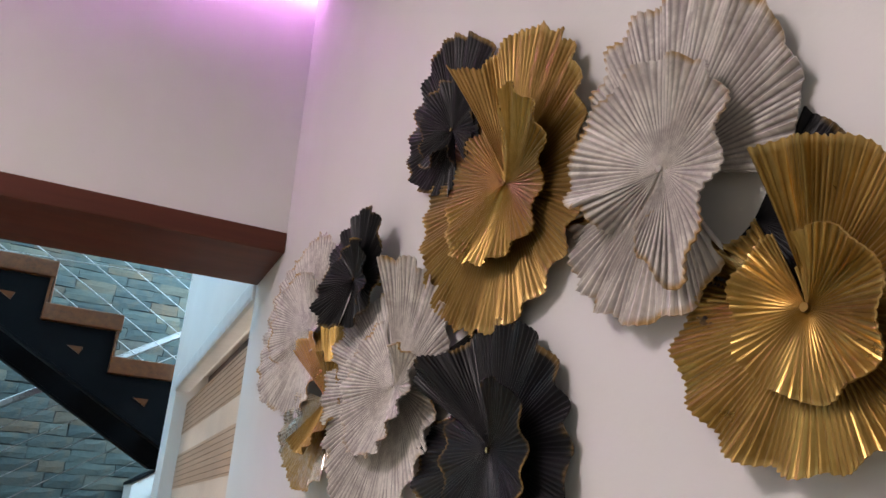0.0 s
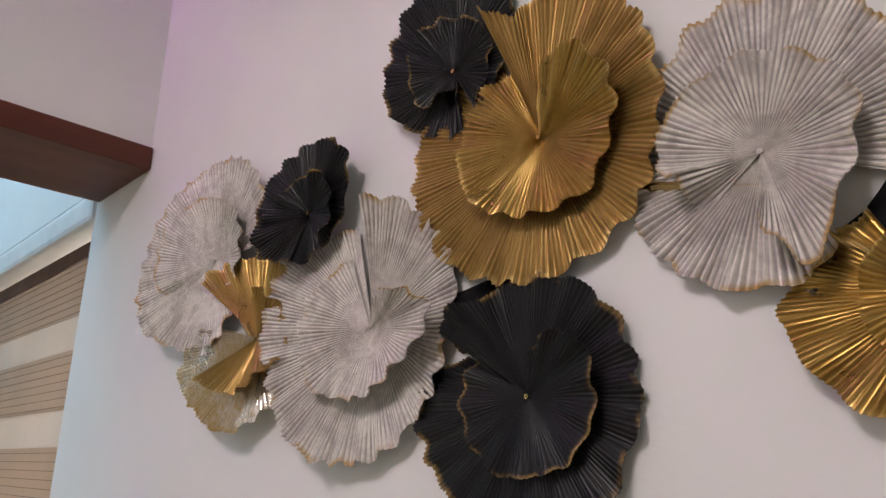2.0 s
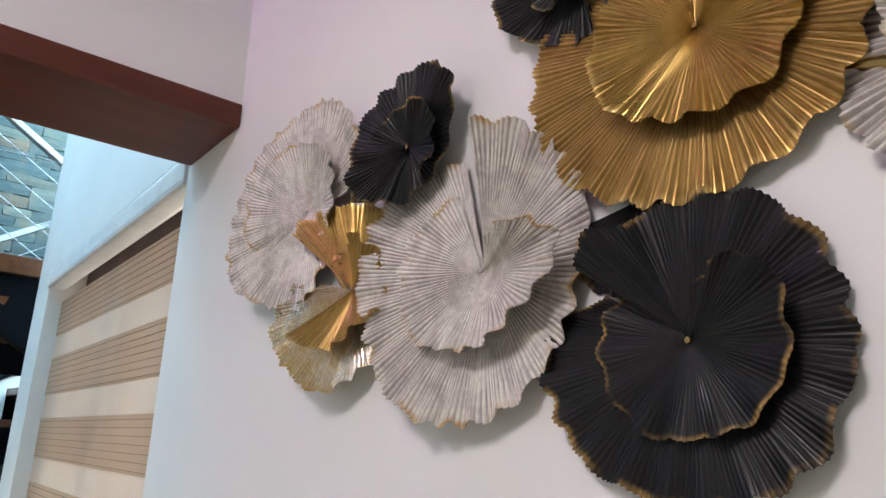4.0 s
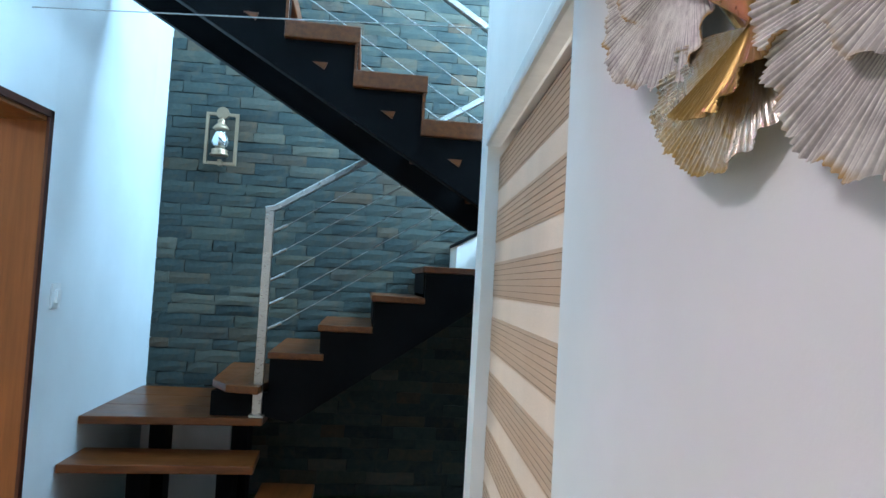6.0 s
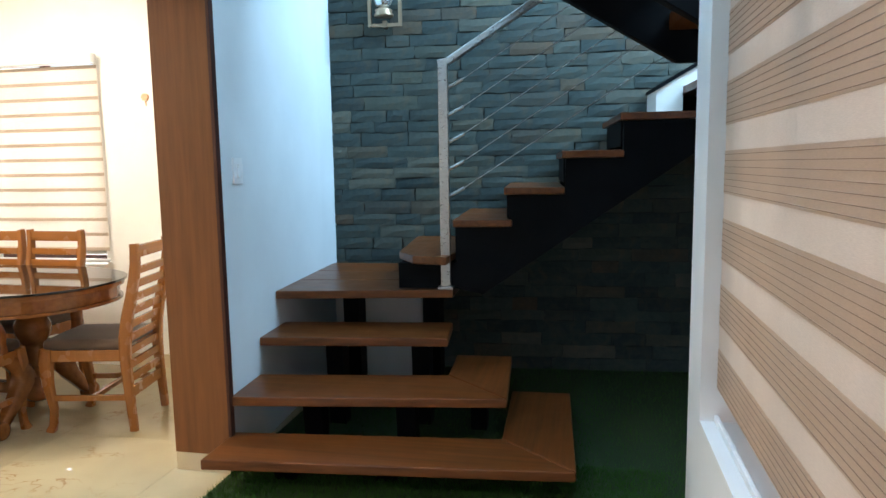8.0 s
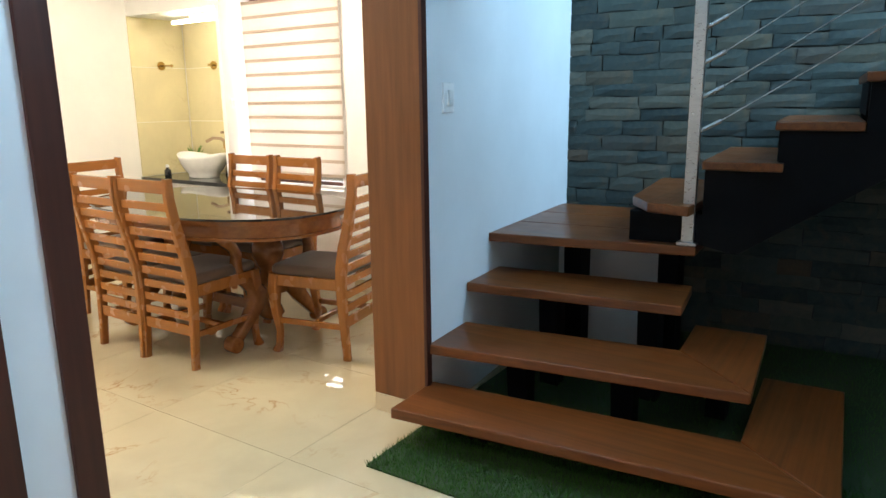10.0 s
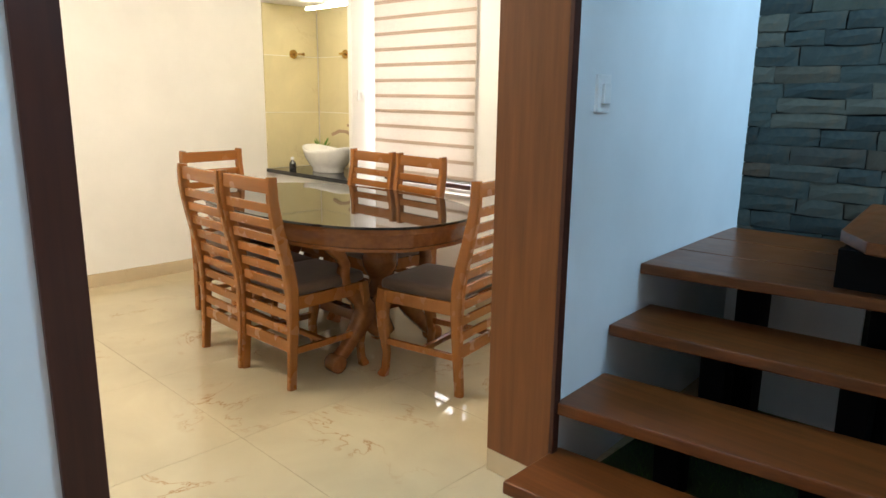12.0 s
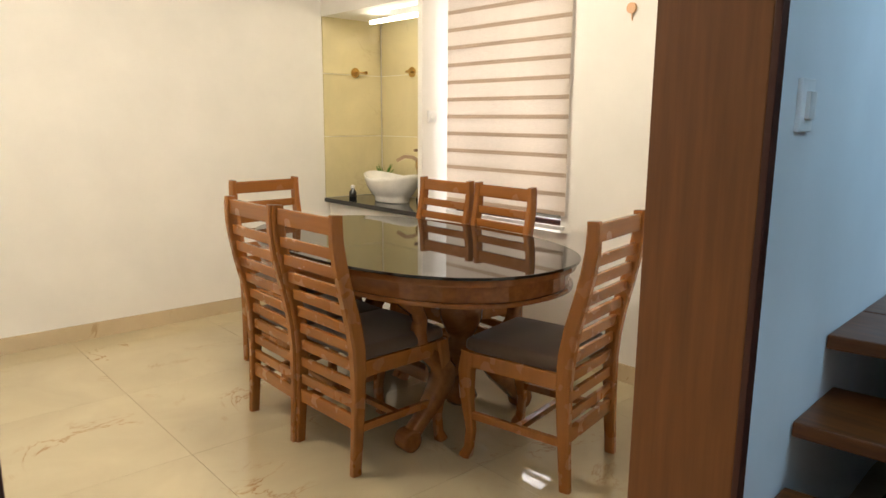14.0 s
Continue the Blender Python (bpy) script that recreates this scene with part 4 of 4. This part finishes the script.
part("spout", sweep(bmesh.new(), [(-4.38, 5.13, 1.0), (-4.42, 5.10, 1.03), (-4.47, 5.07, 1.035), (-4.52, 5.04, 1.005)], 0.024, 0.024), ANTIQUE, tap)
part("handle", boxes((-4.43, -4.33, 5.125, 5.137, 1.072, 1.088), (-4.387, -4.373, 5.08, 5.18, 1.071, 1.089), (-4.39, -4.37, 5.12, 5.14, 1.015, 1.09)), ANTIQUE, tap)
bottle = thing("soap_bottle", (-4.81, 4.86, 0.725), "small black soap bottle on the counter", "bottle")
part("body", lathe(bmesh.new(), [(0.026, 0.725), (0.028, 0.735), (0.027, 0.775), (0.012, 0.79), (0.012, 0.80)], 16, -4.81, 4.86), COUNTER, bottle, smooth=True)
part("cap", lathe(bmesh.new(), [(0.015, 0.80), (0.015, 0.818), (0.006, 0.824)], 12, -4.81, 4.86), PLASTIC, bottle)
GREEN = plain("green_leaf", (0.12, 0.25, 0.03), 0.5)
pl = thing("small_plant", (-4.84, 5.17, 0.725), "small green plant behind the basin", "plant")
part("pot", lathe(bmesh.new(), [(0.03, 0.725), (0.038, 0.80), (0.034, 0.80), (0.0305, 0.79)], 14, -4.84, 5.17), CERAMIC, pl)
for i in range(14):
    a, r = i * 2.4, 0.02 + 0.004 * (i % 5)
    bm = bmesh.new()
    p0 = Vector((-4.84, 5.17, 0.79))
    tip = p0 + Vector((math.cos(a) * r * 2.2, math.sin(a) * r * 2.2, 0.13 + 0.02 * (i % 3)))
    mid = (p0 + tip) / 2 + Vector((0, 0, 0.03))
    sweep(bm, [p0, mid, tip], 0.016, 0.002, (math.sin(a), -math.cos(a), 0.2), [0.5, 1.0, 0.2])
    part("leaf", bm, GREEN, pl)


SETTING[0] = Matrix()


def holder(m, label):
    root = thing("towel_holder", (0, 0, 0), label, "holder", "brass holders in the niche")
    root.matrix_world = m
    for nm, bm in (("plate", tube(bmesh.new(), (0, 0, 0), (0, -0.012, 0), 0.035, 20)), ("arm", sweep(bmesh.new(), [(0, -0.012, 0), (0, -0.06, 0.0), (0.02, -0.075, 0.0), (0.045, -0.075, 0.0)], 0.014, 0.014)), ("knob", tube(bmesh.new(), (0.045, -0.075, 0), (0.055, -0.075, 0), 0.012, 12))):
        ob = new(nm, mesh_of(nm, bm, BRASS))
        ob.parent = root
    return root


holder(DINING @ pose(NX0 + 0.012, 5.01, 1.62, 0, 0, 90), "round brass wall holder on the niche tiles")
holder(DINING @ pose(-4.60, NY1 - 0.012, 1.62), "round brass wall holder on the niche tiles")
SETTING[0] = DINING
tl = thing("niche_lamp", (-4.45, 4.93, 2.0), "lit tube lamp under the niche lintel", "lamp")
part("tube", tube(bmesh.new(), (-4.66, 4.93, 1.935), (-3.98, 4.93, 1.935), 0.013), WARMTUBE, tl)
part("bracket", boxes((-4.45, -4.15, 4.925, 4.935, 1.948, 2.0)), PLASTIC, tl)
SETTING[0] = Matrix()


# ---- dining furniture ----
def local(name, bm, material, root, label="", smooth=False):
    ob = new(name, mesh_of(name, bm, material, smooth))
    ob.parent = root
    return tagged(ob, label)


def make_chair():
    """Faces +y; the back legs stand on y = 0."""
    root = thing("dining_chair", (0, 0, 0), "teak dining chair with ladder back and dark brown seat", "chair", "chairs round the dining table")
    hw = 0.192
    prof = [(-0.004, 0.0), (0.004, 0.12), (0.012, 0.26), (0.016, 0.40), (0.010, 0.50), (-0.008, 0.60), (-0.034, 0.70), (-0.056, 0.80), (-0.068, 0.88), (-0.070, 0.95), (-0.068, 0.978)]
    taper = [0.80, 0.86, 0.96, 1.10, 1.15, 1.12, 1.05, 1.0, 0.95, 0.9, 0.85]
    for s in (-1, 1):
        local("back_leg", sweep(bmesh.new(), [(s * hw, y, z) for y, z in prof], 0.034, 0.05, (0, 1, 0), taper), CHAIRWOOD, root)

    def back_y(z):
        for (y0, z0), (y1, z1) in zip(prof, prof[1:]):
            if z <= z1:
                return y0 + (y1 - y0) * (z - z0) / (z1 - z0)
        return prof[-1][0]
    zs = [0.20 + 0.071 * i for i in range(10)]
    for z in zs:
        y = back_y(z)
        h = 0.040 if z > 0.22 else 0.056
        local("slat", bevelled(boxes((-hw + 0.012, hw - 0.012, y - 0.009, y + 0.009, z - h / 2, z + h / 2)), 0.004), CHAIRWOOD_X, root)
    y = back_y(0.94)
    local("top_rail", bevelled(boxes((-hw + 0.012, hw - 0.012, y - 0.011, y + 0.011, 0.905, 0.968)), 0.006), CHAIRWOOD_X, root)
    d = 0.42
    for s in (-1, 1):
        local("front_leg", sweep(bmesh.new(), [(s * hw, d, 0.44), (s * hw, d + 0.012, 0.36), (s * hw, d + 0.008, 0.25), (s * hw, d - 0.012, 0.12), (s * hw, d - 0.004, 0.04), (s * hw, d + 0.012, 0.0)], 0.045, 0.05, (0, 1, 0), [1.15, 1.2, 0.95, 0.72, 0.72, 0.95]), CHAIRWOOD, root)
        local("seat_rail", bevelled(boxes((s * hw - 0.014, s * hw + 0.014, 0.02, d, 0.375, 0.435)), 0.004), CHAIRWOOD, root)
        local("stretcher", bevelled(boxes((s * hw - 0.010, s * hw + 0.010, 0.015, d - 0.02, 0.165, 0.195)), 0.003), CHAIRWOOD, root)
    local("seat_rail", bevelled(boxes((-hw + 0.014, hw - 0.014, d - 0.014, d + 0.016, 0.375, 0.435)), 0.004), CHAIRWOOD_X, root)
    local("stretcher", bevelled(boxes((-hw + 0.01, hw - 0.01, 0.19, 0.215, 0.168, 0.192)), 0.003), CHAIRWOOD_X, root)
    bm = bmesh.new()
    box(bm, -hw - 0.004, hw + 0.004, 0.03, d + 0.025, 0.425, 0.485)
    bmesh.ops.bevel(bm, geom=bm.edges[:], offset=0.024, segments=4, affect="EDGES", profile=0.5)
    bmesh.ops.subdivide_edges(bm, edges=[e for e in bm.edges if e.calc_length() > 0.2], cuts=4, use_grid_fill=True)
    for v in bm.verts:
        if v.co.z > 0.47:
            v.co.z += 0.014 * max(0, 1 - (v.co.x / hw) ** 2) * max(0, 1 - ((v.co.y - 0.235) / 0.22) ** 2)
    local("seat", bm, FABRIC, root, "dark brown padded seat", smooth=True)
    return root


chair = make_chair()
PLACES = [(1.018 * x - 0.012, y - 0.045, a) for x, y, a in [(-2.835, 3.362, 2), (-3.225, 3.348, -1), (-3.515, 4.525, 180), (-3.075, 4.52, 178), (-2.115, 4.05, 101), (-4.055, 3.815, -86)]]
chair.matrix_basis = pose(PLACES[0][0], PLACES[0][1], 0, 0, 0, PLACES[0][2])
for x, y, a in PLACES[1:]:
    copy_thing(chair, pose(x, y, 0, 0, 0, a))


def oval(cx, cy, rx, ry, n=72, power=2.35):
    pts = []
    for i in range(n):
        a = 2 * math.pi * i / n
        c, s = math.cos(a), math.sin(a)
        pts.append((cx + rx * math.copysign(abs(c) ** (2 / power), c), cy + ry * math.copysign(abs(s) ** (2 / power), s)))
    return pts


TX, TY = -3.125, 3.965
SETTING[0] = DINING
table = thing("dining_table", (TX, TY, 0), "oval teak dining table with a dark glass top and carved legs", "table")
part("glass_top", bevelled(prism(bmesh.new(), oval(TX, TY, 0.875, 0.545), "z", 0.740, 0.752), 0.003), SMOKED, table, "glossy dark tinted glass top")
part("wood_top", bevelled(prism(bmesh.new(), oval(TX, TY, 0.860, 0.530), "z", 0.712, 0.7395), 0.005), TABLEWOOD, table)
part("apron", bevelled(prism(bmesh.new(), oval(TX, TY, 0.835, 0.505), "z", 0.648, 0.712), 0.004), TABLEWOOD, table)
part("moulding", bevelled(prism(bmesh.new(), oval(TX, TY, 0.850, 0.520), "z", 0.632, 0.650), 0.006), TABLEWOOD, table)
for px in (TX + 0.40, TX - 0.40):
    part("pedestal", lathe(bmesh.new(), [(0.05, 0.10), (0.075, 0.13), (0.055, 0.18), (0.04, 0.22), (0.05, 0.26), (0.07, 0.31), (0.06, 0.36), (0.045, 0.39), (0.065, 0.42), (0.088, 0.47), (0.092, 0.52), (0.07, 0.56), (0.045, 0.585), (0.07, 0.60), (0.075, 0.615), (0.075, 0.634)], 28, px, TY), TABLEWOOD, table, smooth=True)
    for s in (-1, 1):
        path = [(0.355, 0.636), (0.335, 0.605), (0.290, 0.57), (0.268, 0.525), (0.276, 0.475), (0.270, 0.425), (0.232, 0.38), (0.180, 0.34), (0.150, 0.295), (0.152, 0.245), (0.182, 0.20), (0.222, 0.155), (0.262, 0.11), (0.300, 0.075), (0.330, 0.052)]
        pts = [(px + 0.05 * (1 if px > TX else -1), TY + s * dy, z) for dy, z in path]
        part("leg", sweep(bmesh.new(), pts, 0.062, 0.056, (1, 0, 0), [1.0, 0.9, 0.85, 0.85, 0.9, 0.95, 1.05, 1.3, 1.55, 1.55, 1.35, 1.15, 1.0, 1.0, 1.0]), TABLEWOOD, table, smooth=True)
        fx, fy = pts[-1][0], pts[-1][1]
        bm = tube(bmesh.new(), (fx - 0.036, fy, 0.046), (fx + 0.036, fy, 0.046), 0.046, 20)
        part("scroll_foot", bevelled(bm, 0.010), TABLEWOOD, table, smooth=True)
        part("brace", boxes((px - 0.03, px + 0.03, min(TY, TY + s * 0.17), max(TY, TY + s * 0.17), 0.235, 0.315)), TABLEWOOD, table)
part("crossbar", bevelled(boxes((TX - 0.40, TX + 0.40, TY - 0.03, TY + 0.03, 0.13, 0.19)), 0.008), TABLEWOOD, table)

SETTING[0] = Matrix()
# ---- artificial grass under the stairs ----
GX0, GX1, GY0, GY1 = WX + 0.005, 1.67, 3.03, 5.3
structure("ground", boxes((GX0, GX1, GY0 + 0.01, GY1, 0.0, 0.008)), GRASSBASE, "dark backing of the artificial grass", "grass mat")
rnd = random.Random(5)
verts, faces = [], []
N = 52000
for i in range(N):
    near = rnd.random() < 0.72
    x = rnd.uniform(GX0, 0.9 if near else GX1)
    y = rnd.uniform(GY0, 3.75) if near else rnd.uniform(3.6, GY1)
    if near and x > 0.5 and y > 3.02 and rnd.random() < 0.6:
        continue
    a, h, ln = rnd.uniform(0, 6.283), rnd.uniform(0.018, 0.034), rnd.uniform(0.004, 0.016)
    b = rnd.uniform(0, 6.283)
    w = 0.0016
    k = len(verts)
    verts += [(x - w * math.cos(a), y - w * math.sin(a), 0.006), (x + w * math.cos(a), y + w * math.sin(a), 0.006), (x + ln * math.cos(b), y + ln * math.sin(b), h)]
    faces.append((k, k + 1, k + 2))
me = bpy.data.meshes.new("grass")
me.from_pydata(verts, [], faces)
me.materials.append(GRASS)
tagged(new("artificial_grass", me), "short bright green artificial grass under the stairs", "grass", kind="stuff")


# ---- pieces of floor and wall, last ----
floor = bpy.data.objects["floor"]
TS = 0.80
tile_mesh = {}


def piece(name, parent, key, size, at, material, bevel, store):
    if key not in store:
        sx, sy, sz = size
        store[key] = mesh_of(name, boxes((-sx / 2, sx / 2, -sy / 2, sy / 2, -sz / 2, sz / 2), bevel=bevel) if bevel else boxes((-sx / 2, sx / 2, -sy / 2, sy / 2, -sz / 2, sz / 2)), material)
    ob = new(name, store[key])
    ob.location = at
    ob.parent = parent
    return ob


for i in range(-4, 6):
    for j in range(-8, 4):
        x0, x1 = -2.457 + TS * i, -2.457 + TS * (i + 1)
        y0, y1 = 2.926 + TS * j, 2.926 + TS * (j + 1)
        x0, x1, y0, y1 = max(x0, -5.3), min(x1, 1.8), max(y0, -3.1), min(y1, 5.5)
        if x1 - x0 < 0.02 or y1 - y0 < 0.02:
            continue
        sx, sy = round(x1 - x0 - 0.0016, 4), round(y1 - y0 - 0.0016, 4)
        piece("tile", floor, (sx, sy), (sx, sy, 0.012), ((x0 + x1) / 2, (y0 + y1) / 2, -0.006), MARBLE, 0.0, tile_mesh)

# niche tiles on side and back
north = bpy.data.objects["wall_dining_north"]
west = bpy.data.objects["wall_dining_west"]
store = {}
for k in range(4):
    z0, z1 = 0.725 + k * 0.44, min(0.725 + (k + 1) * 0.44, 2.04)
    if z1 - z0 < 0.02:
        continue
    h = round(z1 - z0, 4)
    piece("tile", west, ("s", h), (0.010, NY1 - NY0 - 0.013, h), DINING @ Vector((NX0 + 0.0052, (NY0 + NY1) / 2 - 0.004, (z0 + z1) / 2)), TILE, 0.0, store)
    piece("tile", north, ("b", h), (NX1 - NX0 - 0.012, 0.010, h), DINING @ Vector(((NX0 + NX1) / 2 + 0.006, NY1 - 0.0052, (z0 + z1) / 2)), TILE, 0.0, store)

SETTING[0] = Matrix()
# slate stones
stone_wall = bpy.data.objects["wall_north_stone"]
rnd = random.Random(11)


def stone_bm(w, h, d, r):
    """A split stone: a rough, uneven front face with chipped edges."""
    bm = bmesh.new()
    nx, nz = 4, 3
    grid = []
    for i in range(nx):
        for j in range(nz):
            ex, ez = i in (0, nx - 1), j in (0, nz - 1)
            x = -w / 2 + w * i / (nx - 1) + (r.uniform(-1, 1) * (0.004 if ex else 0.01))
            z = -h / 2 + h * j / (nz - 1) + r.uniform(-1, 1) * (0.0045 if ez else 0.006)
            y = -d * (0.80 if (ex or ez) else 1.0) * r.uniform(0.92, 1.05)
            grid.append(bm.verts.new((x, y, z)))
    back = {}
    for i in range(nx):
        for j in range(nz):
            if i in (0, nx - 1) or j in (0, nz - 1):
                v = grid[i * nz + j].co
                back[i, j] = bm.verts.new((v.x, 0.004, v.z))
    for i in range(nx - 1):
        for j in range(nz - 1):
            bm.faces.new((grid[i * nz + j], grid[(i + 1) * nz + j], grid[(i + 1) * nz + j + 1], grid[i * nz + j + 1]))
    loop = [(i, 0) for i in range(nx)] + [(nx - 1, j) for j in range(1, nz)] + [(i, nz - 1) for i in range(nx - 2, -1, -1)] + [(0, j) for j in range(nz - 2, 0, -1)]
    for p, q in zip(loop, loop[1:] + loop[:1]):
        bm.faces.new((grid[p[0] * nz + p[1]], back[p], back[q], grid[q[0] * nz + q[1]]))
    bmesh.ops.recalc_face_normals(bm, faces=bm.faces[:])
    return bm


rest = bmesh.new()
rest_me = bpy.data.meshes.new("far_stones")
z, count = 0.0, 0
while z < Z_STAIR - 0.1:
    h = rnd.choice((0.068, 0.075, 0.08, 0.086))
    x = WX + 0.004 + rnd.uniform(-0.2, 0)
    while x < 1.66:
        w = rnd.uniform(0.15, 0.36)
        x0, x1 = max(x, WX + 0.004), min(x + w, 1.67)
        if x1 - x0 > 0.03:
            d = rnd.uniform(0.022, 0.028)
            bm = stone_bm(x1 - x0 - 0.0035, h - 0.0035, d, rnd)
            place = Vector(((x0 + x1) / 2, STONE_Y + 0.03, z + h / 2))
            if 0.66 < z < 2.72 and x0 < 0.62 and count < 300:
                ob = new("stone", mesh_of("stone", bm, STONE))
                ob.matrix_world = STAIR @ Matrix.Translation(place)
                ob.parent = stone_wall
                count += 1
            else:
                bm.transform(STAIR @ Matrix.Translation(place))
                tmp = bpy.data.meshes.new("tmp")
                bm.to_mesh(tmp)
                bm.free()
                rest.from_mesh(tmp)
                bpy.data.meshes.remove(tmp)
        x += w
    z += h
rest.to_mesh(rest_me)
rest.free()
rest_me.materials.append(STONE)
far = new("far_stones", rest_me)
far.parent = stone_wall
tagged(far, "split slate stones of the stairwell wall", kind="stuff")
